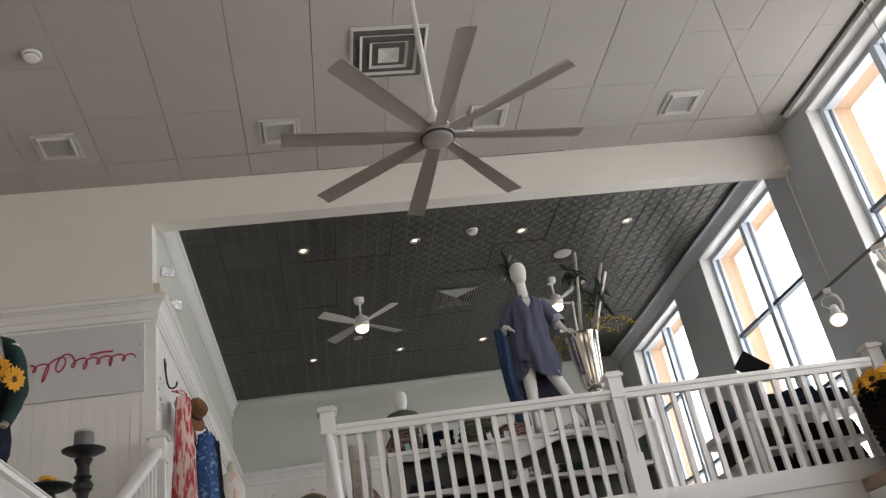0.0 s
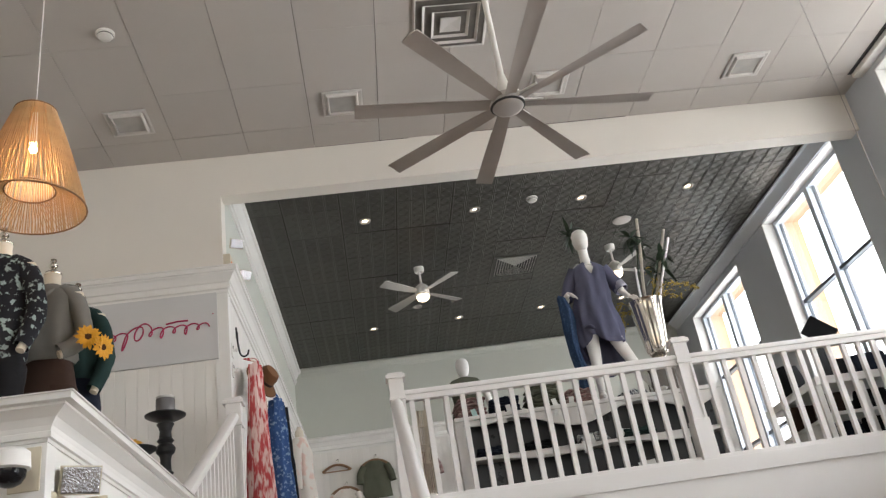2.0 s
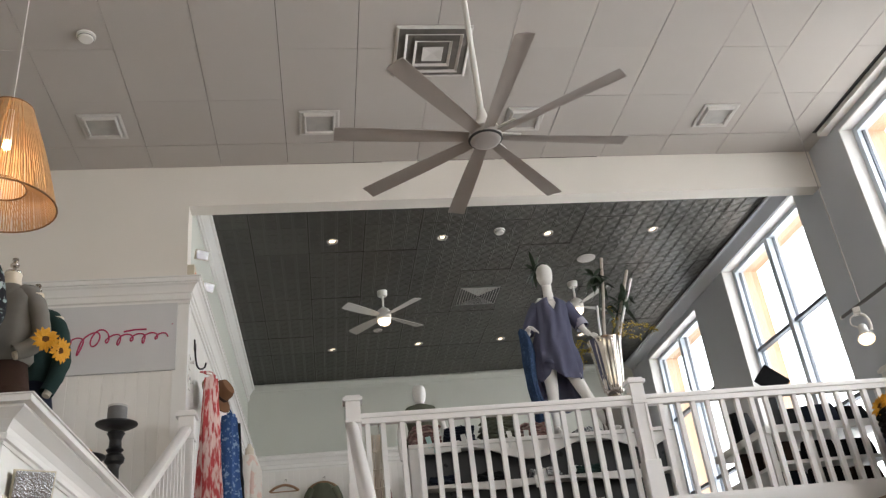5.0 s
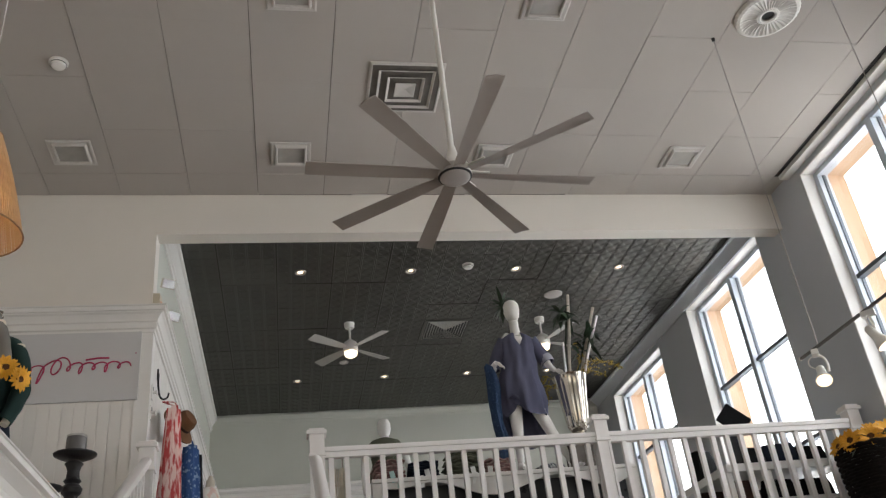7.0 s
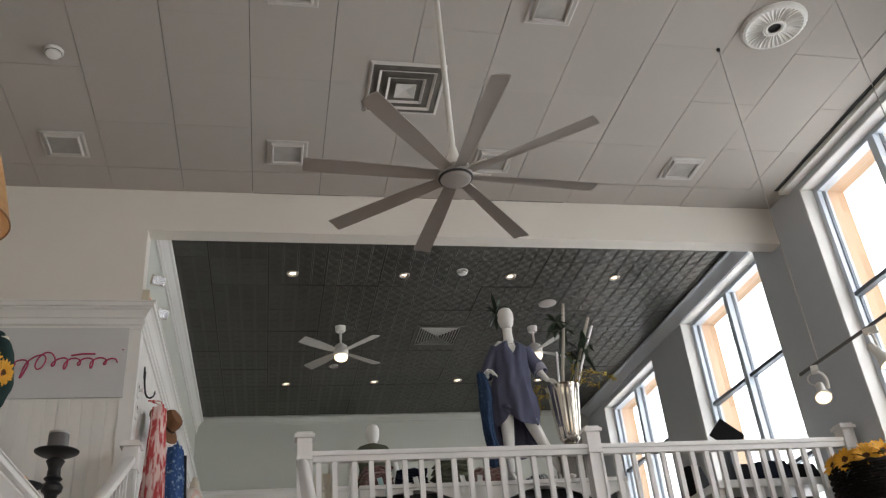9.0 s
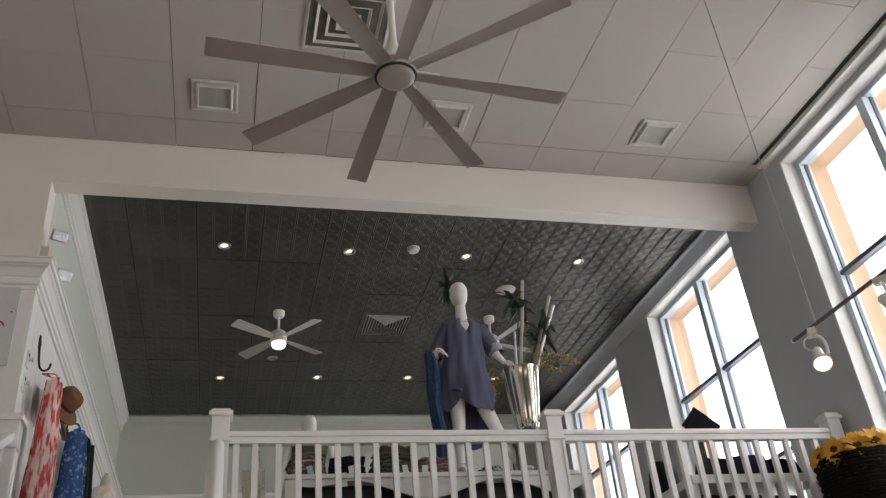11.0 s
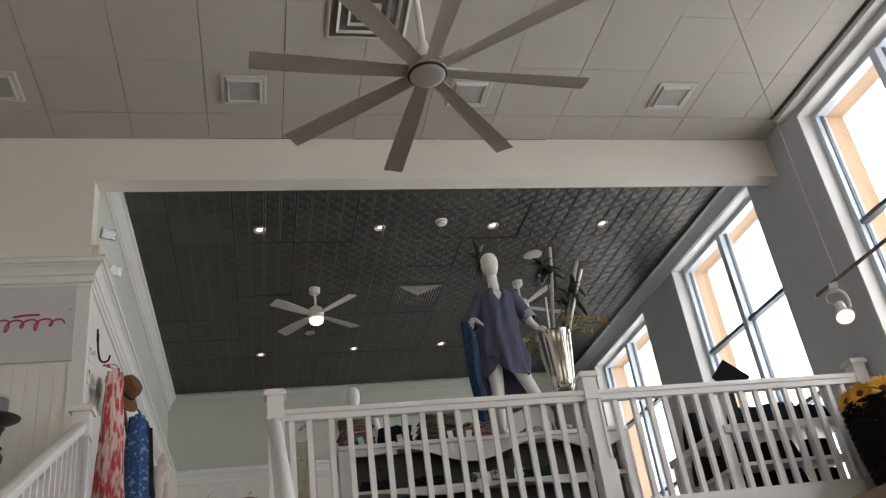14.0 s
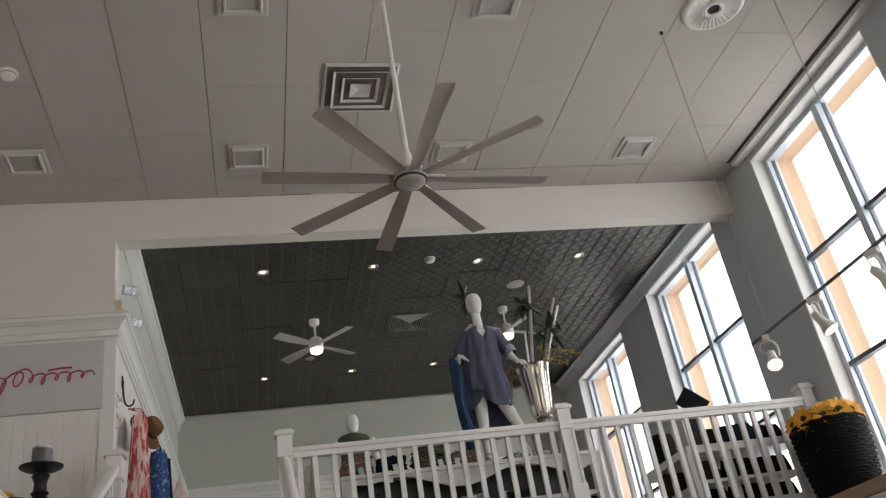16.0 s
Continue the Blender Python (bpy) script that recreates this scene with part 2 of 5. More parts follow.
def bend(pts, steps=6):
    """A smooth line through the given points (Catmull-Rom)."""
    p = [Vector(q) for q in pts]
    p = [p[0] * 2 - p[1]] + p + [p[-1] * 2 - p[-2]]
    out = []
    for i in range(1, len(p) - 2):
        for k in range(steps):
            t = k / steps
            out.append(0.5 * (2 * p[i] + (p[i + 1] - p[i - 1]) * t + (2 * p[i - 1] - 5 * p[i] + 4 * p[i + 1] - p[i + 2]) * t * t + (3 * p[i] - p[i - 1] - 3 * p[i + 1] + p[i + 2]) * t ** 3))
    return out + [p[-2]]


def moulding(bm, prof, path, z):
    """Sweep a profile of (out, up) along a level path whose right-hand side is the open room; corners are mitred."""
    n, rings = len(path), []
    for i, (x, y) in enumerate(path):
        dirs = []
        if i:
            dirs.append((Vector((x, y)) - Vector(path[i - 1])).normalized())
        if i < n - 1:
            dirs.append((Vector(path[i + 1]) - Vector((x, y))).normalized())
        norms = [Vector((d.y, -d.x)) for d in dirs]
        m = sum(norms, Vector((0, 0)))
        m = m / m.length
        m = m / max(0.3, m.dot(norms[0]))
        rings.append([(x + m.x * o, y + m.y * o, z + u) for o, u in prof])
    return loft(bm, rings)


CORNICE = [(-0.012, -0.22), (0.014, -0.22), (0.014, -0.19), (0.03, -0.182), (0.03, -0.15), (0.022, -0.148), (0.022, -0.128), (0.036, -0.122), (0.044, -0.098), (0.064, -0.07), (0.082, -0.058), (0.082, -0.05), (0.1, -0.046), (0.1, -0.012), (0.112, -0.008), (0.112, 0.0), (-0.012, 0.0)]
CROWN = [(-0.01, -0.22), (0.02, -0.22), (0.02, -0.19), (0.038, -0.182), (0.038, -0.165), (0.03, -0.162), (0.034, -0.13), (0.06, -0.085), (0.078, -0.058), (0.078, -0.05), (0.094, -0.045), (0.1, -0.04), (0.106, -0.018), (0.106, 0.0), (-0.01, 0.0)]

# ---- the shell of the place ----
FRONT, CEIL, TINZ, STREETX, BACK, LEFTX, DECK = 6.76, 6.02, 5.96, 4.93, 12.82, -1.25, 2.62
BEAM = FRONT + 0.17

bm = boxed(-5.4, 5.3, -5.4, 13.2, -0.2, -0.03)
floor = solid("floor", bm, FLOORW, "brown oak plank shop floor", "floor", kind="structure")

bm = bmesh.new()
box(bm, -5.2, LEFTX, FRONT, FRONT + 0.2, 0, CEIL + 0.2)
box(bm, LEFTX, STREETX, FRONT, BEAM, 5.60, CEIL + 0.2)
wall_front = solid("wall_north", bm, WALL, "cream painted wall and beam over a wide opening", "wall", kind="structure", smooth=None)

bm = boxed(LEFTX - 0.25, LEFTX, FRONT + 0.2, BACK + 0.3, 0, CEIL + 0.2)
solid("wall_mezzanine_side", bm, MINT, "pale mint painted gallery side wall", "wall", kind="structure", smooth=None)
bm = boxed(LEFTX, STREETX, BACK, BACK + 0.3, 0, CEIL + 0.2)
solid("wall_mezzanine_back", bm, MINT, "pale mint painted gallery back wall", "wall", kind="structure", smooth=None)
bm = boxed(0.12, STREETX, 7.4, 7.5, 0, 2.3)
solid("wall_under_gallery", bm, WALL, "cream wall below the gallery deck", "wall", kind="structure", smooth=None)
bm = boxed(-5.4, -5.2, -5.4, FRONT + 0.2, 0, CEIL + 0.2)
solid("wall_west", bm, WALL, "plain cream painted wall", "wall", kind="structure", smooth=None)
bm = bmesh.new()
box(bm, -5.2, -3.4, -5.2, -5.0, 0, CEIL + 0.2)
box(bm, 3.4, STREETX, -5.2, -5.0, 0, CEIL + 0.2)
box(bm, -3.4, 3.4, -5.2, -5.0, 5.2, CEIL + 0.2)
box(bm, -3.4, 3.4, -5.2, -5.0, 0, 1.8)
solid("wall_south", bm, WALL, "plain cream wall round the shop front", "wall", kind="structure", smooth=None)

# street wall: piers, heads and sills round the window openings
bm, outer = bmesh.new(), bmesh.new()
for mesh, xa, xb, inset in ((bm, STREETX, 5.2, 0.0), (outer, 5.2, 5.40, 0.04)):
    edge = -5.2
    for y0, y1, z0, z1 in WINDOWS:
        y0, y1, z0, z1 = y0 + inset, y1 - inset, z0 + inset, z1 - inset
        box(mesh, xa, xb, edge, y0, 0, CEIL + 0.2)
        box(mesh, xa, xb, y0, y1, z1, CEIL + 0.2)
        box(mesh, xa, xb, y0, y1, 0, z0)
        edge = y1
    box(mesh, xa, xb, edge, BACK + 0.3, 0, CEIL + 0.2)
solid("wall_east", bm, STREET, "white wall between tall windows, coloured cool grey for backlight", "wall", kind="structure", smooth=None)
solid("wall_outside", outer, STUCCO, "apricot stucco outer window reveals", "wall", kind="structure", smooth=None)

for k, (y0, y1, z0, z1) in enumerate(WINDOWS):
    w = thing("window_%d" % (k + 1), (5.10, y0, z0), "tall aluminium window with crossed glazing bars", "window", "street windows", "structure")
    W, H = y1 - y0, z1 - z0
    lining = bmesh.new()
    box(lining, -0.168, -0.03, 0.002, 0.014, 0.012, H)
    box(lining, -0.168, -0.03, W - 0.014, W - 0.002, 0.012, H)
    box(lining, -0.168, -0.03, 0.014, W - 0.014, H - 0.014, H - 0.002)
    part("window_lining", lining, TRIM, w, "white painted reveal boards", None)
    part("window_sill", boxed(-0.21, -0.03, 0.0, W, -0.02, 0.012, bevel=0.004), TRIM, w, "white sill board", None)
    for a in (0.0, W - 0.07):
        part("jamb", boxed(-0.03, 0.09, a, a + 0.07, 0, H, bevel=0.004), ALU, w, "", None)
    for a in (0.0, H - 0.06):
        part("rail", boxed(-0.028, 0.088, 0.07, W - 0.07, a, a + 0.06, bevel=0.004), ALU, w, "", None)
    mid = W / 2
    part("mullion", boxed(-0.05, 0.09, mid - 0.04, mid + 0.04, 0.06, H - 0.06, bevel=0.006), ALU, w, "wide aluminium mullion", None)
    bars = [z for z in (1.52, 2.58, 3.65, 4.725) if z - z0 > 0.3]
    for za in bars:
        for a, b in ((0.07, mid - 0.04), (mid + 0.04, W - 0.07)):
            part("glazing_bar", boxed(-0.02, 0.06, a, b, za - z0 - 0.02, za - z0 + 0.02), ALUDARK, w, "dark transom bar", None)
    for a, b in ((0.07, mid - 0.04), (mid + 0.04, W - 0.07)):
        for c, d in zip([0.06] + [z - z0 + 0.02 for z in bars], [z - z0 - 0.02 for z in bars] + [H - 0.06]):
            pane = part("pane", boxed(0.03, 0.038, a, b, c, d), GLASS, w, "", None)
            pane.visible_shadow = False
            gasket = bmesh.new()
            box(gasket, 0.02, 0.06, a, a + 0.008, c, d)
            box(gasket, 0.02, 0.06, b - 0.008, b, c, d)
            part("gasket", gasket, ALUDARK, w, "", None)

# bright hazy distance outside the windows
bm = bmesh.new()
loft(bm, [[(9.5, -14, z), (9.5, 26, z)] for z in (-1.0, 11)], caps=False, closed=False)
tagged(link_mesh("backdrop", bm, OVERCAST), "blank bright hazy sky beyond the windows", "sky", kind="structure")

# hall ceiling: lay-in boards with open joints
bm = bmesh.new()
random.seed(4)
GX, GY = 0.6095, 0.634
for i in range(-9, 10):
    for j in range(-19, 2):
        x0, x1 = -0.363 + GX * i, -0.363 + GX * (i + 1)
        y0, y1 = 6.412 + GY * (j - 1), 6.412 + GY * j
        x0, x1, y1 = max(x0, -5.2), min(x1, 4.79), min(y1, FRONT - (0.012 if -1 < i < 5 else 0.003))
        if x1 - x0 < 0.05 or y1 - y0 < 0.05 or y0 < -5.3:
            continue
        s = random.uniform(-0.0015, 0.0025)
        g = 0.0042 if j != 0 or i < 4 else 0.010
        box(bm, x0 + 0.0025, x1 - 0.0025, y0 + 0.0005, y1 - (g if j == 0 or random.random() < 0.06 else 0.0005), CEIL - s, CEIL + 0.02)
solid("ceiling", bm, PANEL, "off-white square board ceiling with open joints, coloured darker for its shade", "ceiling", kind="structure", smooth=None)
bm = boxed(-5.2, STREETX, -5.2, FRONT, CEIL + 0.03, CEIL + 0.2)
# added dark strips give the shadow line between boards and beam
for xa, xb in ((-0.36, 0.52), (0.86, 1.62), (1.66, 2.66)):
    box(bm, xa, xb, FRONT - 0.0115, FRONT - 0.0005, CEIL + 0.002, CEIL + 0.028)
solid("ceiling_void", bm, GAP, "dark backing slab and strips for the shade in the board joints", "ceiling", kind="structure", smooth=None)

# gallery ceiling: pressed tin panels, one mesh
bm = bmesh.new()
random.seed(7)
TX, TY = 0.601, 0.61


def ridge(bm, a, b, w, h, z):
    """A raised rib below the plate from a to b."""
    a, b = Vector((*a, z)), Vector((*b, z))
    s = Vector((-(b - a).y, (b - a).x, 0)).normalized() * w
    d = (b - a).normalized() * w
    v = [bm.verts.new(p) for p in (a - s, a + s, b + s, b - s, a + d - Vector((0, 0, h)), b - d - Vector((0, 0, h)))]
    for f in ((0, 4, 5, 3), (1, 2, 5, 4), (0, 1, 4), (3, 5, 2)):
        bm.faces.new([v[k] for k in f])


for i in range(-5, 6):
    for j in range(-3, 7):
        x0, y0 = 1.594 + TX * i, 8.465 + TY * j
        x1, y1 = min(x0 + TX, STREETX - 0.03), min(y0 + TY, BACK)
        x0, y0 = max(x0, LEFTX), max(y0, BEAM)
        if x1 - x0 < 0.06 or y1 - y0 < 0.06:
            continue
        z = TINZ + random.uniform(-0.004, 0.004)
        tilt, dip = random.uniform(-0.006, 0.006), random.uniform(-0.004, 0.004)
        vv = [bm.verts.new((x, y, zz)) for x, y, zz in ((x0 + .003, y0 + .003, z), (x1 - .003, y0 + .003, z + tilt), (x1 - .003, y1 - .003, z + tilt + dip), (x0 + .003, y1 - .003, z + dip))]
        bm.faces.new(vv)
        z = z + min(tilt, 0) + min(dip, 0) + 0.0005
        for u in (0.02, 0.98):
            if x1 - x0 > 0.5:
                ridge(bm, (x0 + TX * u, y0 + .01), (x0 + TX * u, y1 - .01), 0.005, 0.003, z)
        cell, row = TX / 4, TY / 8
        for a in range(4):
            cx = 1.594 + TX * i + cell * (a + 0.5)
            if not x0 + 0.06 < cx < x1 - 0.06:
                continue
            if a:
                for o in (-0.009, 0.009):
                    ridge(bm, (cx - cell / 2 + o, y0 + .01), (cx - cell / 2 + o, y1 - .01), 0.0052, 0.0036, z)
            for b in range(8):
                cy = 8.465 + TY * j + row * (b + 0.5)
                if not y0 + 0.03 < cy < y1 - 0.03:
                    continue
                for c in (-1, 1):
                    px, q = cx + c * cell * 0.21, 0.021
                    up = q if (b + (c > 0)) % 2 else -q
                    ridge(bm, (px - q, cy - up), (px + q, cy + up), 0.005, 0.003, z)
                if b % 2:
                    ridge(bm, (cx - cell / 2 + 0.018, cy + row / 2), (cx + cell / 2 - 0.018, cy + row / 2), 0.0045, 0.0034, z)
bm.normal_update()
me = bpy.data.meshes.new("tin_ceiling")
bm.to_mesh(me)
bm.free()
me.materials.append(TIN)
tagged(new("ceiling_tin", me), "dark pressed tin panel ceiling with embossed squares", "ceiling", kind="structure")
solid("ceiling_tin_backing", boxed(LEFTX, STREETX, BEAM, BACK, TINZ + 0.03, TINZ + 0.2), GAP, "dark backing slab for the shade above the tin panels", "ceiling", kind="structure", smooth=None)

bm = moulding(bmesh.new(), CROWN, [(LEFTX, FRONT + 0.2), (LEFTX, BACK)], TINZ - 0.012)
solid("crown_moulding", bm, TRIM, "white stepped crown moulding under the tin ceiling", "moulding", kind="structure", smooth=18)
bm = moulding(bmesh.new(), [(o * 0.45, u * 0.5) for o, u in CROWN], [(LEFTX + 0.11, BACK), (STREETX, BACK)], TINZ - 0.012)
solid("crown_moulding", bm, MINT, "thin pale crown moulding on the back wall", "moulding", kind="structure", smooth=18)
bm = moulding(bmesh.new(), [(-0.01, -0.13), (0.02, -0.13), (0.03, -0.11), (0.10, -0.03), (0.13, -0.02), (0.13, 0), (-0.01, 0)], [(STREETX, BACK - 0.06), (STREETX, FRONT + 0.2)], TINZ - 0.012)
solid("crown_moulding", bm, STREET, "white crown moulding over the gallery windows, coloured grey for shade", "moulding", kind="structure", smooth=18)

# panelled lower wall with cornice, wrapping from the hall wall into the gallery
PX, PY, CORN = LEFTX + 0.03, FRONT - 0.04, 4.835
bm = bmesh.new()
box(bm, -5.2, LEFTX, PY + 0.012, FRONT, 0, CORN - 0.2)
panel_wall = solid("wall_panelling", bm, TRIM, "white beadboard panelling below a cornice", "panelling", kind="structure", smooth=None)
bm = bmesh.new()
box(bm, LEFTX, PX - 0.012, FRONT + 0.0, BACK, DECK, CORN - 0.2)
box(bm, PX, STREETX, BACK - 0.03, BACK, DECK, CORN - 0.2)
side_wall = solid("wall_panelling", bm, TRIM, "white panelling along the gallery walls", "panelling", kind="structure", smooth=None)
part("corner_board", boxed(-1.33, PX + 0.006, PY - 0.006, FRONT, 0.0, CORN - 0.21, bevel=0.004), TRIM, panel_wall, "", None)
part("frieze_board", boxed(-5.2, -1.33, PY - 0.006, PY + 0.012, CORN - 0.30, CORN - 0.21, bevel=0.003), TRIM, panel_wall, "", None)
part("corner_board", boxed(LEFTX, PX + 0.004, FRONT + 0.001, FRONT + 0.09, DECK, CORN - 0.21, bevel=0.004), TRIM, side_wall, "", None)
bm = moulding(bmesh.new(), CORNICE, [(-5.2, PY), (PX, PY), (PX, BACK - 0.03), (STREETX, BACK - 0.03)], CORN)
cornice = solid("cornice", bm, TRIM, "white stepped cornice capping the panelling", "cornice", kind="structure", smooth=18)

# gallery deck, fascia and stair
bm = bmesh.new()
box(bm, LEFTX, STREETX, 6.62, BACK, 2.32, DECK)
solid("gallery_deck", bm, FLOORW, "brown wood gallery floor deck", "floor", kind="structure", smooth=None)
bm = bmesh.new()
box(bm, 0.0, STREETX, 6.50, 6.618, 2.05, DECK + 0.004)
box(bm, 0.0, STREETX, 6.485, 6.50, 2.50, DECK + 0.012, bevel=0.004)
box(bm, 0.0, STREETX, 6.49, 6.50, 2.05, 2.16, bevel=0.004)
solid("gallery_fascia", bm, RAIL, "white boarded fascia at the gallery edge", "fascia", kind="structure", smooth=None)

stair = thing("staircase", (0, 0, 0), "white painted stair rising to the gallery", "stairs", kind="structure")
for k in range(14):
    zt, y1 = DECK - 0.187 * (k + 1), 6.6 - 0.30 * k
    if zt > 0.0:
        part("tread", boxed(-1.08, 0.0, y1 - 0.32, y1 + 0.01, zt - 0.035, zt, bevel=0.006), WOODEDGE, stair, "", None)
        part("riser", boxed(-1.08, 0.0, y1 - 0.01, y1 + 0.006, zt, zt + 0.15), TRIM, stair, "", None)
for x in (-1.12, 0.0):
    bm = loft(bmesh.new(), [[(xx, 6.6, 2.62), (xx, 6.6, 2.25), (xx, 2.7, -0.02), (xx, 2.35, -0.02), (xx, 2.35, 0.12)] for xx in (x, x + 0.04)])
    part("stringer", bm, TRIM, stair, "", None)

# ---- gallery balustrade ----


def newel(name, at, label, low, group="newels"):
    n = thing(name, at, label, "newel post", group)
    h = at[2] - low
    part("shaft", boxed(-0.05, 0.05, -0.05, 0.05, -h, -0.16, bevel=0.006), RAIL, n, "", None)
    for sx in (-1, 1):
        for sy in (-1, 1):
            part("corner_stile", boxed(sx * 0.058 - 0.011 * (1 + sx), sx * 0.058 + 0.011 * (1 - sx), sy * 0.058 - 0.011 * (1 + sy), sy * 0.058 + 0.011 * (1 - sy), -h, -0.226, bevel=0.002), RAIL, n, "", None)
    bm = boxed(-0.066, 0.066, -0.066, 0.066, -0.225, -0.20, bevel=0.006)
    part("collar", bm, RAIL, n, "", None)
    part("head_block", boxed(-0.058, 0.058, -0.058, 0.058, -0.20, -0.045, bevel=0.004), RAIL, n, "", None)
    bm = boxed(-0.078, 0.078, -0.078, 0.078, -0.05, -0.018, bevel=0.008)
    box(bm, -0.062, 0.062, -0.062, 0.062, -0.018, 0.0, bevel=0.006)
    part("cap", bm, RAIL, n, "square stepped cap", None)
    if h > 0.9:
        part("base_block", boxed(-0.068, 0.068, -0.068, 0.068, -h, -h + 0.34, bevel=0.006), RAIL, n, "", None)
    return n


RY = 6.57
newel("newel_post", (0.10, RY, 3.655), "white square newel post at the stair head", DECK, "gallery newels")
newel("newel_post", (2.452, RY, 3.65), "white square newel post in the gallery rail", DECK, "gallery newels")
newel("newel_post", (4.815, RY, 3.625), "white square newel post against the street wall", DECK, "gallery newels")

for xa, xb, places in ((0.15, 2.40, [0.207, 0.329] + [0.482 + 0.1315 * k for k in range(15)]), (2.504, 4.765, [2.641] + [2.793 + 0.1305 * k for k in range(15)])):
    r = thing("balustrade", ((xa + xb) / 2, RY, DECK), "white wooden balustrade with square balusters", "railing", "gallery balustrades")
    half = (xb - xa) / 2
    bm = boxed(-half, half, -0.033, 0.033, 0.80, 0.845, bevel=0.006)
    box(bm, -half, half, -0.045, 0.045, 0.845, 0.885, bevel=0.012)
    part("handrail", bm, RAIL, r, "", None)
    part("bottom_rail", boxed(-half, half, -0.028, 0.028, 0.0, 0.05, bevel=0.005), RAIL, r, "", None)
    proto = boxed(-0.020, 0.020, -0.0195, 0.0195, 0.05, 0.80, bevel=0.003)
    first = part("baluster", proto, RAIL, r, "", None)
    for k, at in enumerate(places):
        x = at - (xa + xb) / 2
        if k == 0:
            first.location = (x, 0, 0)
            continue
        o = new("baluster", first.data)
        o.parent, o.location, o.rotation_euler = r, (x, 0, 0), (0, 0, radians(random.uniform(-2, 2)))

# stair rails falling towards the hall
half_newel = newel("newel_post", (-1.165, 6.50, 3.60), "white half newel post on the panelled corner", 2.3, "stair newels")
sr = thing("stair_rail", (-1.165, 6.45, 3.44), "white painted stair rail with square balusters", "railing")
SL = 0.535
bm = loft(bmesh.new(), [[(x, y, SL * y + z) for x, z in ((-0.03, -0.03), (0.03, -0.03), (0.042, 0.0), (0.034, 0.03), (0.0, 0.042), (-0.034, 0.03), (-0.042, 0.0))] for y in (0.0, -1.2, -2.4, -4.0)])
part("handrail", bm, RAIL, sr, "", 50)
for k in range(13):
    y = -0.13 - 0.13 * k
    part("baluster", boxed(-0.016, 0.016, y - 0.016, y + 0.016, SL * y - 0.86, SL * y - 0.02), RAIL, sr, "", None)
sr = thing("stair_rail", (0.085, 6.52, 3.36), "white polished round stair handrail falling from the newel", "railing")
bm = tube(bmesh.new(), [(0.0, -0.02, 0.03), (0.0, -0.12, -0.005), (0.0, -0.25, -0.07), (0, -1.4, -0.07 - SL * 1.15), (0, -3.9, -0.07 - SL * 3.65)], 0.046, 20)
part("handrail", bm, RAIL, sr, "", 60)
part("bottom_post", boxed(-0.05, 0.05, -3.95, -3.85, -3.35, -1.95, bevel=0.006), RAIL, sr, "", None)

# ---- hall ceiling fittings ----


def vent(at):
    v = thing("ceiling_vent", at, "white square ceiling air vent", "vent", "ceiling vents")
    bm = bmesh.new()
    s = 0.175
    loft(bm, [[(x * a, y * a, z) for x, y in ((-1, -1), (1, -1), (1, 1), (-1, 1))] for a, z in ((s, 0.0), (s, -0.008), (s - 0.012, -0.012), (s - 0.03, -0.006), (s - 0.036, 0.0))], caps=False)
    part("frame", bm, VENTW, v, "", None)
    bm = bmesh.new()
    loft(bm, [[(x * a, y * a, z) for x, y in ((-1, -1), (1, -1), (1, 1), (-1, 1))] for a, z in ((s - 0.036, -0.001), (s - 0.045, -0.028), (s - 0.055, -0.030), (s - 0.060, -0.012))], caps=False)
    part("raised_rim", bm, VENTW, v, "", None)
    part("plate", boxed(-s + 0.06, s - 0.06, -s + 0.06, s - 0.06, -0.012, -0.006), VENTC, v, "dusty grey centre plate", None)
    return v


for x in (-1.875, -0.062, 1.78, 3.632):
    vent((x, 6.10, CEIL - 0.003))
for x in (-1.875, -0.062, 1.78):
    vent((x, 4.20, CEIL - 0.003))

d = thing("ceiling_diffuser", (0.838, 5.18, CEIL - 0.014), "white stepped square air diffuser, throats coloured dark for shade and dust", "diffuser")
SQ = ((-1, -1), (1, -1), (1, 1), (-1, 1))
part("frame", loft(bmesh.new(), [[(x * a, y * a, z) for x, y in SQ] for a, z in ((0.30, 0.014), (0.30, 0.002), (0.285, -0.006), (0.278, -0.006), (0.276, 0.002))], caps=False), VENTW, d, "", None)
# shallow plate; the shade of a deep throat is put into its dusty dark colour
part("throat", boxed(-0.277, 0.277, -0.277, 0.277, 0.001, 0.005), THROAT_SHADE, d, "flat plate coloured for the cavity's shade and dust", None)
for a in (0.225, 0.148):
    bm = loft(bmesh.new(), [[(x * r, y * r, z) for x, y in SQ] for r, z in ((a - 0.020, -0.004), (a - 0.010, -0.012), (a, -0.018), (a + 0.002, -0.016), (a - 0.006, -0.006))], caps=False)
    part("cone", bm, VENTW, d, "", None)
part("centre_plate", loft(bmesh.new(), [[(x * r, y * r, z) for x, y in SQ] for r, z in ((0.07, -0.002), (0.082, -0.018), (0.078, -0.020), (0.02, -0.010), (0.001, -0.008))], caps=False), VENTW, d, "", None)

rose = thing("ceiling_medallion", (3.555, 4.225, CEIL), "white fluted plaster ceiling medallion with a dark hole", "medallion")
prof = [(0.05, -0.028), (0.065, -0.034), (0.08, -0.030), (0.095, -0.022), (0.13, -0.016), (0.17, -0.017), (0.195, -0.024), (0.215, -0.030), (0.235, -0.024), (0.25, -0.008), (0.252, 0.0)]
N = 120
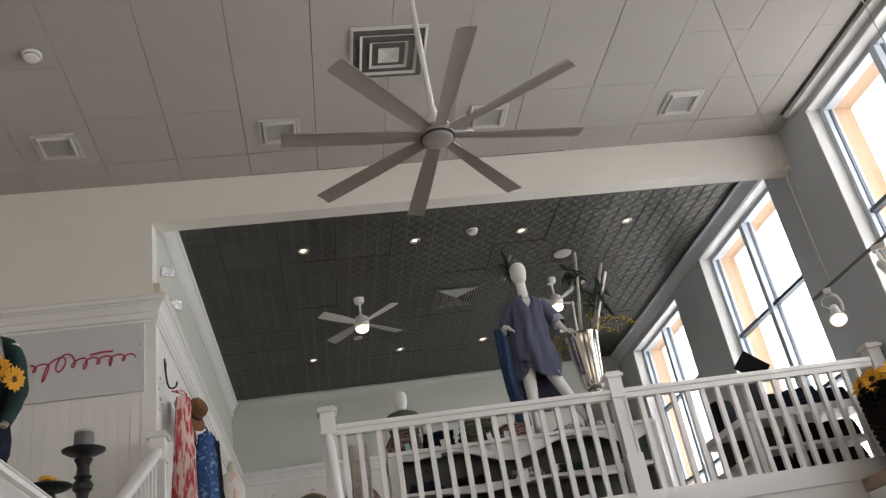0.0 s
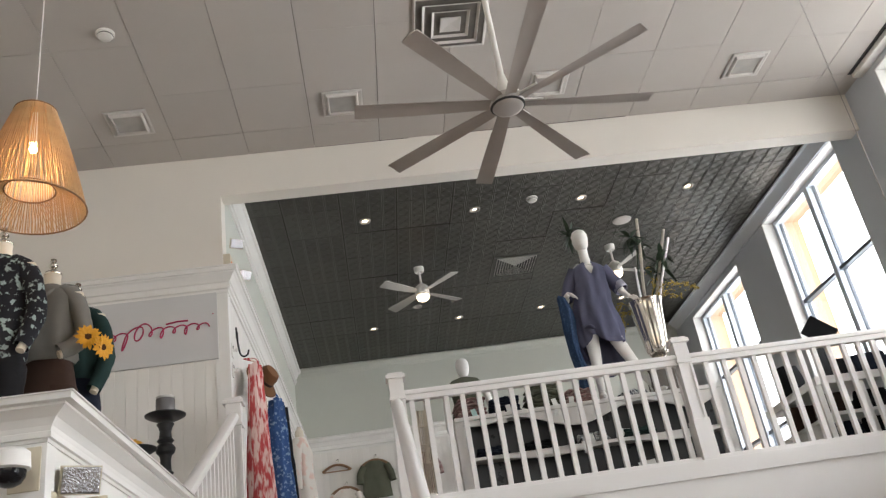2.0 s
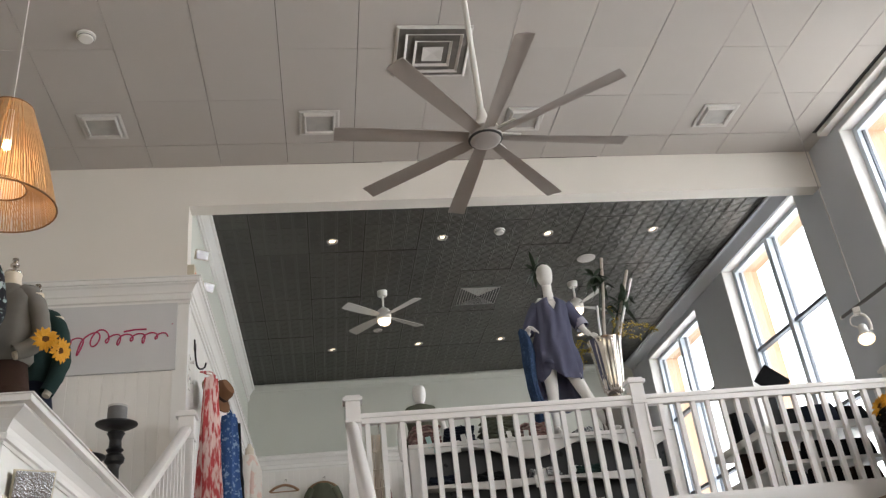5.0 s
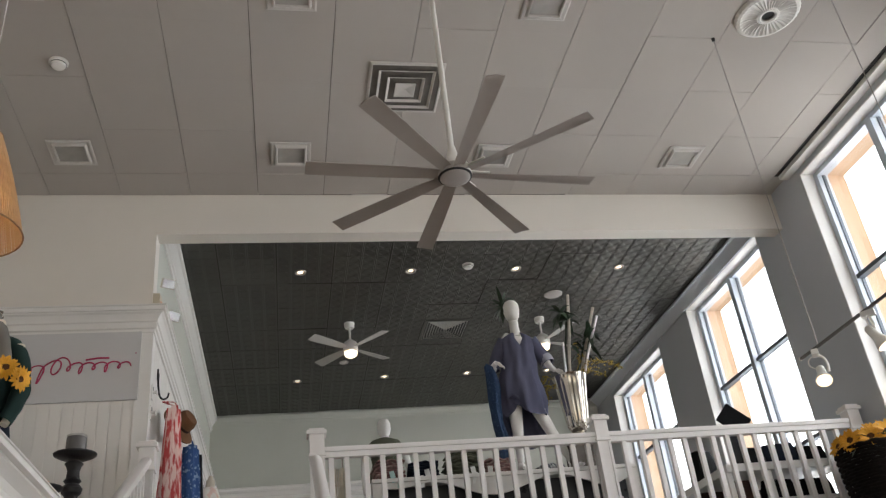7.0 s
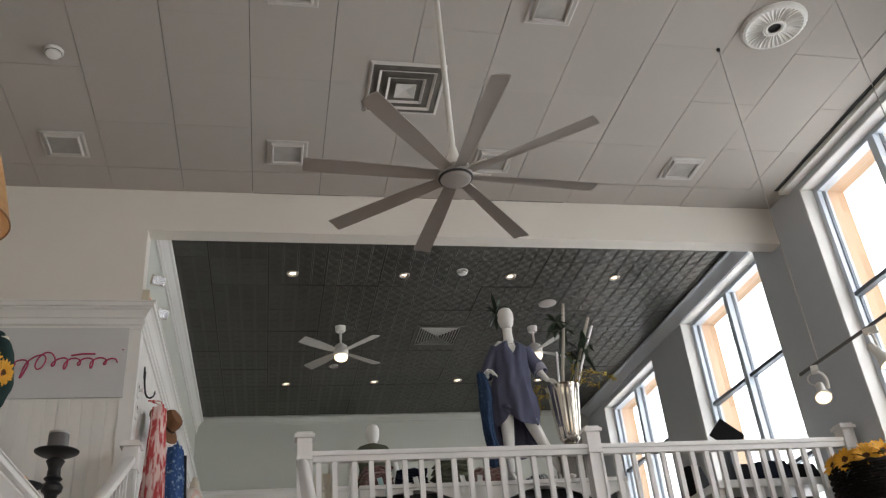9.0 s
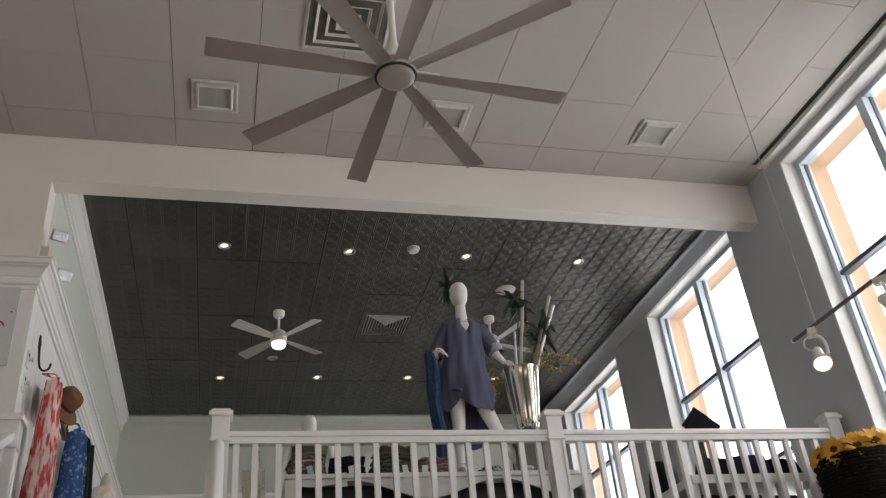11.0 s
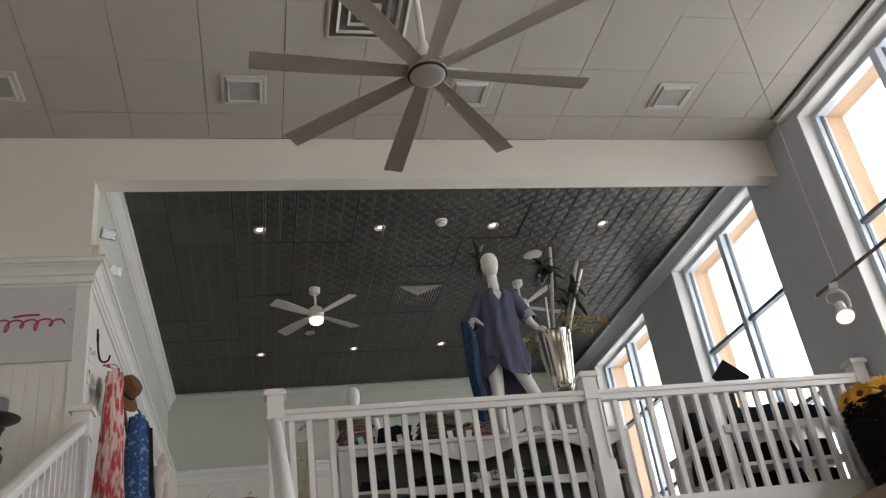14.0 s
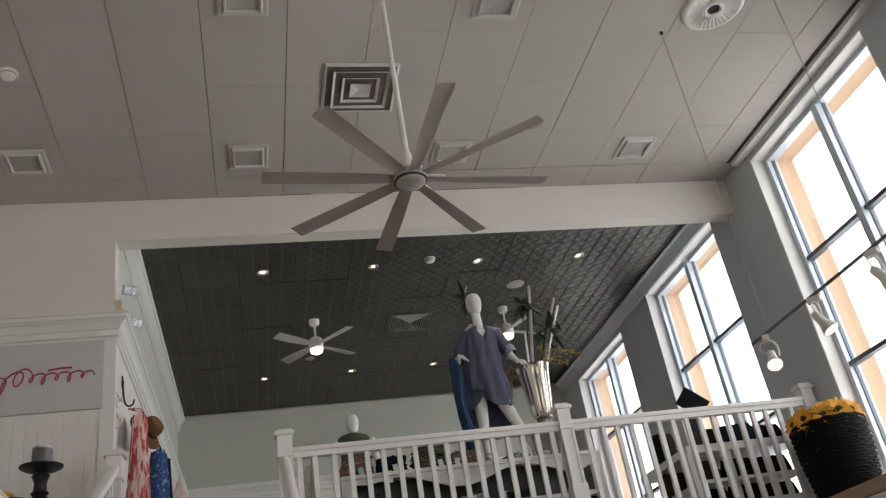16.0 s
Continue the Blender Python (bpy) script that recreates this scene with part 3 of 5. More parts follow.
bm = loft(bmesh.new(), [[((r + (0.004 * math.cos(i * math.pi * 2 / 3.333) if r > 0.22 else 0)) * math.cos(2 * math.pi * i / N), r * math.sin(2 * math.pi * i / N), z + (0.006 * math.cos(2 * math.pi * i * 36 / N) if 0.085 < r < 0.2 else 0)) for i in range(N)] for r, z in prof], caps=False)
part("rosette", bm, METALW, rose, "", 25)
part("hole", lathe(bmesh.new(), [(0.05, -0.012), (0.045, -0.01)], 24), DARK, rose, "dark central opening")


def detector(at, label, k=1.0):
    o = thing("smoke_detector", at, label, "smoke detector", "smoke detectors")
    part("base", lathe(bmesh.new(), [(0.068 * k, 0), (0.068 * k, -0.012), (0.064 * k, -0.016)], 28), METALW, o)
    part("dome", lathe(bmesh.new(), [(0.056 * k, -0.014), (0.056 * k, -0.026), (0.048 * k, -0.040), (0.02 * k, -0.046)], 28), METALW, o)
    part("sensor_slot", lathe(bmesh.new(), [(0.0575 * k, -0.022), (0.0575 * k, -0.027)], 28), DARK, o, "dark sensor slot")


detector((-1.742, 4.99, CEIL), "round white smoke detector on the board ceiling")
detector((1.89, 8.08, TINZ - 0.004), "round white smoke detector on the tin ceiling", 0.95)

sl = thing("linear_diffuser", (4.80, 0.0, CEIL), "long white slot diffuser beside the street wall", "diffuser")
part("slot", boxed(-0.012, 0.03, -5.0, 6.42, -0.004, 0.02), DARK, sl, "dark air slot", None)
part("trim", boxed(0.03, 0.129, -5.0, 6.42, -0.05, 0.0, bevel=0.006), METALW, sl, "", None)
part("end_cap", boxed(-0.012, 0.129, 6.42, 6.755, -0.002, 0.02), PANEL, sl, "", None)

# big eight-bladed fan
fan = thing("ceiling_fan", (0.785, 3.672, 4.105), "large grey eight-bladed ceiling fan on a long white rod", "ceiling fan", turn=4.0)
part("rod", lathe(bmesh.new(), [(0.017, 0.16), (0.017, 1.91)], 14), METALW, fan, "white down rod")
part("canopy", lathe(bmesh.new(), [(0.02, 1.82), (0.055, 1.86), (0.07, 1.915)], 20), METALW, fan, "white ceiling canopy")
part("cone", lathe(bmesh.new(), [(0.085, 0.045), (0.078, 0.075), (0.045, 0.11), (0.03, 0.15), (0.02, 0.20)], 24), METALW, fan, "white cone over the motor")
part("motor", lathe(bmesh.new(), [(0.075, -0.010), (0.088, -0.004), (0.094, 0.012), (0.094, 0.04), (0.085, 0.05)], 32), GREYM, fan)
# solid dark band; the gap's shade is put into its colour
part("hub_gap", lathe(bmesh.new(), [(0.086, -0.007), (0.0925, -0.005), (0.0945, -0.001), (0.092, 0.001)], 32), DARK, fan, "dark ring for the shaded gap between cap and blades")
part("bottom_cap", lathe(bmesh.new(), [(0.0005, -0.022), (0.06, -0.021), (0.08, -0.015), (0.084, -0.010)], 32), GREYM, fan, "pale grey bottom cap")
for k in range(8):
    m = pose(0, 0, 0.012, 0, 0, 45 * k)
    bm = bmesh.new()
    rings = []
    for r, w, tw in ((0.07, 0.032, 14), (0.16, 0.036, 13), (0.30, 0.042, 12), (0.50, 0.047, 10), (0.70, 0.050, 8), (0.80, 0.051, 7), (0.814, 0.049, 7)):
        c, s = math.cos(radians(tw)), math.sin(radians(tw))
        rings.append([m @ Vector((r, u * w * c - v * s, u * w * s + v * c)) for u, v in ((-1, 0), (-0.6, 0.006), (0.2, 0.010), (1, 0.003), (1, -0.001), (0.2, 0.003), (-0.6, 0.0))])
    part("blade", loft(bm, rings), BLADEM, fan, "", 40)
    arm = boxed(0.08, 0.20, -0.022, 0.022, 0.012, 0.02, bevel=0.003)
    arm.transform(m)
    part("blade_arm", arm, METALW, fan, "", None)


def small_fan(at, turn, label):
    f = thing("ceiling_fan", at, label, "ceiling fan", "gallery ceiling fans", turn=turn)
    top = TINZ - at[2]
    part("canopy", lathe(bmesh.new(), [(0.05, top - 0.07), (0.062, top - 0.05), (0.065, top)], 20), METALW, f)
    part("rod", lathe(bmesh.new(), [(0.014, 0.16), (0.014, top - 0.05)], 12), METALW, f)
    part("motor", lathe(bmesh.new(), [(0.07, 0.0), (0.088, 0.02), (0.09, 0.09), (0.075, 0.13), (0.03, 0.165)], 28), METALW, f)
    part("light_bowl", lathe(bmesh.new(), [(0.001, -0.062), (0.04, -0.058), (0.068, -0.04), (0.078, -0.012), (0.078, 0.0)], 28), BULBW, f, "lit opal glass bowl")
    for k in range(4):
        m = pose(0, 0, 0.055, 0, 0, 90 * k)
        rings = [[m @ Vector((r, u * w, u * w * 0.2 + v)) for u, v in ((-1, 0), (1, 0), (1, 0.006), (-1, 0.006))] for r, w in ((0.09, 0.03), (0.16, 0.045), (0.35, 0.06), (0.58, 0.066), (0.61, 0.058))]
        part("blade", loft(bmesh.new(), rings), FANW, f, "", 40)


small_fan((0.659, 9.55, 5.57), 38, "white four-bladed ceiling fan with a lit bowl")
small_fan((3.10, 9.55, 5.57), 20, "white four-bladed ceiling fan with a lit bowl")

for x, y, lit in ((0.046, 8.19, 1), (1.259, 8.19, 1), (2.471, 8.19, 1), (3.716, 8.19, 1), (0.047, 11.42, 1), (1.275, 11.38, 1), (2.48, 11.36, 1), (3.70, 11.38, 1), (0.665, 10.79, 0)):
    o = thing("downlight", (x, y, TINZ - 0.006), "lit round recessed downlight in the tin ceiling" if lit else "unlit round recessed fitting in the tin ceiling", "downlight", "gallery downlights")
    part("trim_ring", lathe(bmesh.new(), [(0.030, 0.004), (0.046, -0.006), (0.050, -0.010), (0.060, -0.008), (0.064, 0.004)], 28, caps=False), GREYM, o, "pale trim ring")
    part("lamp", lathe(bmesh.new(), [(0.001, -0.003), (0.024, -0.001), (0.031, 0.003)], 20), BULBW if lit else GREYM, o, "glowing lamp face" if lit else "grey lamp face")

sp = thing("ceiling_speaker", (3.10, 8.86, TINZ - 0.005), "round pale ceiling loudspeaker grille", "loudspeaker")
part("grille", lathe(bmesh.new(), [(0.001, -0.016), (0.09, -0.014), (0.11, -0.006), (0.112, 0.0)], 32), GREYM, sp)

VENTD = surface("dim_grille_enamel", (0.40, 0.39, 0.36), 0.45, metal=0.0, var=0.1, bump=0.05)
g = thing("ceiling_vent", (1.905, 9.80, TINZ - 0.008), "dark slatted return-air grille in the tin ceiling", "vent")
part("backing", boxed(-0.285, 0.285, -0.285, 0.285, -0.002, 0.004), DARK, g, "", None)
part("frame", loft(bmesh.new(), [[(x * a, y * a, z) for x, y in SQ] for a, z in ((0.298, 0), (0.298, -0.012), (0.27, -0.012), (0.27, 0))], caps=False), TIN, g, "", None)
for k in range(8):
    a = 0.255 - 0.033 * k
    part("slat", loft(bmesh.new(), [[(x * r, y * r, z) for x, y in SQ] for r, z in ((a + 0.002, -0.003), (a - 0.008, -0.013), (a - 0.010, -0.011), (a, -0.001))], caps=False), VENTD, g, "", None)

# ---- track lights on cables ----
TRACKM = surface("dull_grey_rail", (0.16, 0.15, 0.15), 0.45, metal=0.3, var=0.08, bump=0.05)
track = thing("track_light_rail", (3.225, 4.72, 3.372), "thin grey track rail slung on wires", "track rail")
part("rail", boxed(-0.007, 0.007, -5.2, 0.0, -0.009, 0.009, bevel=0.002), TRACKM, track, "", None)
part("end_cap", boxed(-0.009, 0.009, 0.0, 0.012, -0.011, 0.011, bevel=0.003), METALW, track, "", None)
for y in (-0.21, -1.44, -3.4):
    part("suspension_wire", lathe(bmesh.new(), [(0.003, 0.009), (0.003, 2.647)], 6, (0.006, y, 0)), GREYM, track, "thin steel wire")
    part("wire_anchor", lathe(bmesh.new(), [(0.012, 2.62), (0.014, 2.647)], 10, (0.006, y, 0)), DARK, track, "small dark ceiling anchor")


def spot(at, aim, turn):
    s = thing("spotlight", at, "white adjustable spotlight with a lit lamp on the track", "spotlight", "track spotlights", turn=turn)
    part("adapter", boxed(-0.022, 0.022, -0.04, 0.04, -0.045, -0.0092, bevel=0.004), METALW, s, "", None)
    part("bracket", tube(bmesh.new(), bend([(0.0, 0, -0.04), (0.035, 0, -0.065), (0.05, 0, -0.11), (0.045, 0, -0.165)]), 0.009, 8), METALW, s)
    m = Matrix.Translation((0, 0, -0.17)) @ pose(0, 0, 0, aim, 0, 0)
    bm = lathe(bmesh.new(), [(0.016, 0.075), (0.026, 0.062), (0.028, 0.02), (0.030, -0.01), (0.046, -0.05), (0.052, -0.065), (0.052, -0.075), (0.047, -0.075)], 24, caps=False)
    bm.transform(m)
    part("head", bm, METALW, s)
    bm = lathe(bmesh.new(), [(0.0465, -0.070), (0.040, -0.080), (0.001, -0.085)], 24)
    bm.transform(m)
    part("lamp", bm, SPOTF, s, "glowing reflector lamp face")
    part("cord", tube(bmesh.new(), bend([(-0.01, 0, -0.04), (-0.05, 0.01, -0.06), (-0.055, 0.01, -0.10), (-0.025, 0.0, -0.13)]), 0.004, 6), METALW, s)
    return s


for y, aim, turn in ((4.56, -38, -35), (3.97, -25, 40), (3.38, -30, 20), (2.2, -30, 10)):
    spot((3.225, y, 3.372), aim, turn)

# ---- pendant ----
p = thing("pendant_lamp", (-1.62, 3.60, 3.735), "honey cane basket pendant lamp, lit, on a thin cord", "pendant lamp")


def shade_r(z):
    return 0.256 - 0.158 * (z / 0.56) + 0.010 * math.sin(math.pi * z / 0.56)


zs = (0.0, 0.12, 0.24, 0.36, 0.47, 0.56)
for name, pts, r, count in (("outer_cane", [(shade_r(z), 0, z) for z in zs], 0.0034, 120), ("inner_cane", [(0.253, 0, 0.004), (0.185, 0, 0.048), (0.116, 0, 0.098)], 0.0019, 84)):
    first = part(name, tube(bmesh.new(), pts, r, 4), CANE, p)
    for k in range(1, count):
        o = new(name, first.data)
        o.parent, o.rotation_euler = p, (random.uniform(-0.006, 0.006), 0, 2 * math.pi * k / count + random.uniform(-0.014, 0.014))
for r, z in ((0.258, 0.0), (0.115, 0.10), (0.099, 0.562)):
    part("hoop", tube(bmesh.new(), [(r * math.cos(2 * math.pi * k / 40), r * math.sin(2 * math.pi * k / 40), z) for k in range(41)], 0.0045, 6), HOOPM, p, "dark cane hoop")
part("cap", lathe(bmesh.new(), [(0.098, 0.556), (0.098, 0.566)], 24), CANE, p)
part("socket", lathe(bmesh.new(), [(0.02, 0.37), (0.022, 0.46), (0.012, 0.56)], 14), METALW, p)
part("bulb", lathe(bmesh.new(), [(0.001, 0.315), (0.012, 0.319), (0.019, 0.332), (0.016, 0.352), (0.012, 0.37)], 16), PEND, p, "glowing warm bulb")
part("cord", lathe(bmesh.new(), [(0.003, 0.56), (0.003, CEIL - 3.735 - 0.02)], 6), METALW, p, "thin pale cord")
part("canopy", lathe(bmesh.new(), [(0.05, CEIL - 3.735 - 0.03), (0.055, CEIL - 3.735)], 20), METALW, p)
lamp = new("pendant_light", bpy.data.lights.new("pendant_light", "POINT"))
lamp.data.energy, lamp.data.color, lamp.data.shadow_soft_size = 5.5, (1.0, 0.66, 0.32), 0.04
lamp.matrix_world = pose(-1.62, 3.60, 4.0)

# ---- panelled corner: beadboard, sign, emergency lights ----
bd = boxed(0.001, 0.089, -0.008, 0.0, 0, 2.25, bevel=0.003)
first = part("beadboard_plank", bd, BEAD, panel_wall, "", None)
first.location = (-1.42, PY + 0.012, CORN - 0.30 - 2.25)
for k in range(1, 30):
    o = new("beadboard_plank", first.data)
    o.parent, o.location = panel_wall, (-1.42 - 0.09 * k, PY + 0.012, CORN - 0.30 - 2.25)
plank2 = part("beadboard_plank", boxed(0.0, 0.008, 0.001, 0.089, 0, CORN - 0.215 - DECK, bevel=0.003), BEAD, side_wall, "", None)
plank2.location = (PX - 0.012, FRONT + 0.09, DECK)
for k in range(1, 62):
    o = new("beadboard_plank", plank2.data)
    o.parent, o.location = side_wall, (PX - 0.012, FRONT + 0.09 + 0.0905 * k, DECK)
plank3 = part("beadboard_plank", boxed(0.001, 0.089, -0.008, 0.0, 0, CORN - 0.215 - DECK, bevel=0.003), BEAD, side_wall, "", None)
plank3.location = (PX + 0.01, BACK - 0.03, DECK)
for k in range(1, 66):
    o = new("beadboard_plank", plank3.data)
    o.parent, o.location = side_wall, (PX + 0.01 + 0.09 * k, BACK - 0.03, DECK)

sign = thing("wall_sign", (-1.305, PY - 0.012, 4.03), "pale grey sign board with a magenta looping flourish", "sign")
part("board", boxed(-1.75, 0.0, -0.006, 0.016, 0.0, 0.595, bevel=0.003), SIGNB, sign, "", None)
pts = []
for k in range(260):
    s = k / 259
    a = s * 2 * math.pi * 8.5
    tall = math.exp(-((s - 0.30) / 0.055) ** 2)
    amp = 0.030 + 0.075 * tall + 0.03 * math.exp(-((s - 0.52) / 0.04) ** 2) - 0.018 * max(0.0, (s - 0.88) / 0.12)
    low = 0.10 * math.exp(-((s - 0.185) / 0.025) ** 2) + 0.055 * math.exp(-((s - 0.735) / 0.03) ** 2)
    up = amp * math.cos(a) - low * max(0.0, -math.cos(a)) + 0.05 * tall
    pts.append((-0.88 + 0.82 * s + (0.030 + 0.03 * tall) * math.sin(a) * (1 - 0.8 * max(0.0, (s - 0.88) / 0.12)) + 0.28 * up, -0.010, 0.285 + 0.02 * s + up))
part("flourish", tube(bmesh.new(), pts, 0.0062, 6), MAGENTA, sign, "magenta looping line")
part("flourish_bar", tube(bmesh.new(), [(-0.42, -0.010, 0.352), (-0.33, -0.010, 0.366), (-0.24, -0.010, 0.364)], 0.0075, 6), MAGENTA, sign, "thin magenta cross stroke")
part("flourish_dot", lathe(bmesh.new(), [(0.006, -0.003), (0.006, 0.003)], 10, (-0.035, -0.008, 0.40)), MAGENTA, sign, "small dot")


def lamp_head(bm, bm2, at, yaw, tip, s=0.06):
    m = Matrix.Translation(at) @ pose(0, 0, 0, tip, 0, yaw)
    b = loft(bmesh.new(), [[(x * a, y, z * a * 0.72) for x, z in SQ] for a, y in ((s * 0.45, 0.07), (s * 0.8, 0.03), (s, -0.01), (s, -0.02))])
    b.transform(m)
    me = bpy.data.meshes.new("tmp")
    b.to_mesh(me)
    b.free()
    bm.from_mesh(me)
    b = boxed(-s * 0.92, s * 0.92, -0.032, -0.018, -s * 0.66, s * 0.66, bevel=0.006)
    b.transform(m)
    me2 = bpy.data.meshes.new("tmp")
    b.to_mesh(me2)
    b.free()
    bm2.from_mesh(me2)
    bpy.data.meshes.remove(me)
    bpy.data.meshes.remove(me2)


LENS = surface("faceted_reflector", (0.50, 0.50, 0.51), 0.2, metal=0.95, var=0.25, scale=40, bump=0.9, fine=130)


def emergency(at, turn, heads, label, size):
    e = thing("emergency_light", at, label, "emergency light", "emergency lights", turn=turn)
    part("battery_box", boxed(-0.09, 0.09, 0.0, 0.07, -0.09, 0.06, bevel=0.008), BEIGE, e, "beige plastic box", None)
    if size < 0.062:
        part("label_plate", boxed(-0.05, 0.05, -0.004, -0.0005, -0.05, 0.0), ORANGE, e, "orange sticker", None)
    for hx, hy, hz, yaw, tip in heads:
        a, b = bmesh.new(), bmesh.new()
        lamp_head(a, b, (hx, hy, hz), yaw, tip, size)
        h = part("lamp_head", a, BEIGE, e, "", None)
        part("reflector", b, LENS, h, "faceted silver reflector", None)


emergency((-1.19, 6.87, 4.96), 90, ((-0.12, -0.06, 0.13, -60, 22), (0.13, -0.08, -0.06, -50, 25)), "beige twin-head emergency light on the corner wall", 0.06)
emergency((-1.151, 2.885, 2.13), 90, ((0.0, -0.055, 0.10, -58, 16), (0.15, -0.05, 0.02, 40, 10)), "beige twin-head emergency light on the white cabinet", 0.065)

# ---- display cabinet by the stair, with headless mannequins ----
cab = thing("display_cabinet", (-1.16, 2.75, 0.0), "tall white wall cabinet with a stepped cornice top", "cabinet")
CT = 2.46
part("body", boxed(-2.2, 0.0, 0.0, 3.6, 0.0, CT - 0.2), TRIM, cab, "", None)
part("top", boxed(-2.2, 0.0, 0.0, 3.6, CT - 0.2, CT - 0.002), TRIM, cab, "", None)
PROF = [(-0.01, -0.128), (0.008, -0.128), (0.012, -0.118), (0.022, -0.116), (0.024, -0.098), (0.020, -0.096), (0.026, -0.080), (0.044, -0.058), (0.072, -0.042), (0.086, -0.034), (0.086, -0.026), (0.110, -0.024), (0.112, -0.004), (0.120, -0.004), (0.1206, 0.0), (-0.01, 0.0)]
part("cornice", moulding(bmesh.new(), PROF, [(0.0, 3.6), (0.0, 0.0), (-2.2, 0.0)][::-1], CT), TRIM, cab, "deep stepped white cornice", 18)
part("corner_stile", boxed(-0.07, 0.008, -0.008, 0.07, 0.0, CT - 0.13, bevel=0.003), TRIM, cab, "", None)
dome = thing("security_camera", (-1.265, 2.742, 2.268), "white dome security camera on a metal plate", "security camera")
part("plate", boxed(0.0, 0.098, -0.006, 0.0, -0.09, 0.05, bevel=0.003), BEIGE, dome, "", None)
part("housing", lathe(bmesh.new(), [(0.001, 0.03), (0.045, 0.03), (0.058, 0.02), (0.062, -0.03), (0.052, -0.035)], 28, (0.03, -0.07, 0)), METALW, dome)
part("bubble", lathe(bmesh.new(), [(0.05, -0.035), (0.048, -0.055), (0.036, -0.075), (0.016, -0.085), (0.001, -0.087)], 28, (0.03, -0.07, 0)), surface("smoked_dome", (0.01, 0.01, 0.012), 0.06, var=0.02, bump=0), dome, "smoked black bubble")


def oval(cx, cy, z, rx, ry, n=28, fold=0.0, waves=7, ph=0.0):
    return [(cx + (rx + fold * math.sin(waves * t + ph)) * math.cos(t), cy + (ry + fold * math.sin(waves * t + ph)) * math.sin(t), z + fold * 0.3 * math.sin(2 * t + ph)) for t in (2 * math.pi * k / n for k in range(n))]


def garment(name, rings, material, label, category, at, turn=0, extra=(), group=""):
    """A worn or hung piece of clothing: a skin through rings, plus sleeve tubes."""
    bm = loft(bmesh.new(), rings, caps=False)
    for pts, radii in extra:
        tube(bm, bend(pts, 4), radii if not isinstance(radii, list) else [radii[0] + (radii[1] - radii[0]) * k / ((len(pts) - 1) * 4) for k in range((len(pts) - 1) * 4 + 1)], 12, caps=False)
    for v in bm.verts:
        w = noise.noise(v.co * 9.0 + Vector(at)) * 0.010 + noise.noise(v.co * 24.0 + Vector(at)) * 0.004
        v.co += Vector((w, w * 0.7, w * 0.3))
    bm.normal_update()
    ob = solid(name, bm, material, label, category, at, group, smooth=80, turn=turn)
    return ob


def form(at, turn, top, bottom, label_top, label_bottom, sleeves=True, hood=False, hem=0.0, arms=((0.205, 0.01, 1.24), (0.222, 0.03, 1.06), (0.226, -0.02, 0.93), (0.215, -0.065, 0.83))):
    """A headless shop mannequin with a top and trousers. Local: front faces -y, feet at z 0."""
    bm = bmesh.new()
    loft(bm, [oval(0, 0, z, rx, ry, 20) for z, rx, ry in ((0.80, 0.15, 0.10), (0.98, 0.12, 0.085), (1.16, 0.14, 0.10), (1.32, 0.165, 0.09), (1.40, 0.12, 0.07), (1.44, 0.055, 0.052), (1.50, 0.048, 0.046), (1.535, 0.05, 0.048))])
    for s in (-1, 1):
        tube(bm, bend([(0.075 * s, 0, 0.84), (0.085 * s, -0.01, 0.46), (0.09 * s, 0.01, 0.08)]), [0.075 - 0.045 * k / 12 for k in range(13)], 12)
        tube(bm, [(0.09 * s, 0.03, 0.05), (0.095 * s, -0.06, 0.035), (0.10 * s, -0.16, 0.02)], [0.04, 0.04, 0.02], 10)
        q = bend([(0.18 * s, 0, 1.36)] + [(x * s, y, z) for x, y, z in arms])
        tube(bm, q, [0.04 - 0.016 * k / (len(q) - 1) for k in range(len(q))], 10)
    fin = thing("neck_finial", (at[0], at[1], at[2] + 1.536), "chrome cap and knob on the mannequin's neck", "finial", "neck finials")
    part("cap", lathe(bmesh.new(), [(0.050, 0.0), (0.052, 0.006), (0.048, 0.014), (0.024, 0.02), (0.014, 0.03), (0.013, 0.042)], 24), CHROME, fin)
    part("knob", lathe(bmesh.new(), [(0.013, 0.042), (0.024, 0.052), (0.026, 0.066), (0.016, 0.078), (0.012, 0.086), (0.019, 0.094), (0.018, 0.106), (0.001, 0.112)], 20), CHROME, fin)
    solid("mannequin", bm, NECKW, "headless cream full-length shop mannequin on the cabinet", "mannequin", at, "cabinet mannequins", smooth=50, turn=turn)
    rings = [oval(0, 0, z - hem * max(0.0, 1.2 - z) / 0.255, rx, ry, 32, f, 6, z * 5) for z, rx, ry, f in ((0.945, 0.150, 0.118, 0.006), (0.975, 0.170, 0.135, 0.010), (1.03, 0.168, 0.132, 0.012), (1.10, 0.158, 0.122, 0.010), (1.20, 0.162, 0.125, 0.006), (1.33, 0.195, 0.115, 0.003), (1.39, 0.16, 0.095, 0.002), (1.43, 0.085, 0.075, 0.0), (1.45, 0.068, 0.068, 0.0))]
    ex = [([(0.085 * s, 0, 1.39), (0.155 * s, 0, 1.345)] + [(x * s, y, z + 0.02) for x, y, z in arms], [0.062, 0.046]) for s in (-1, 1)]
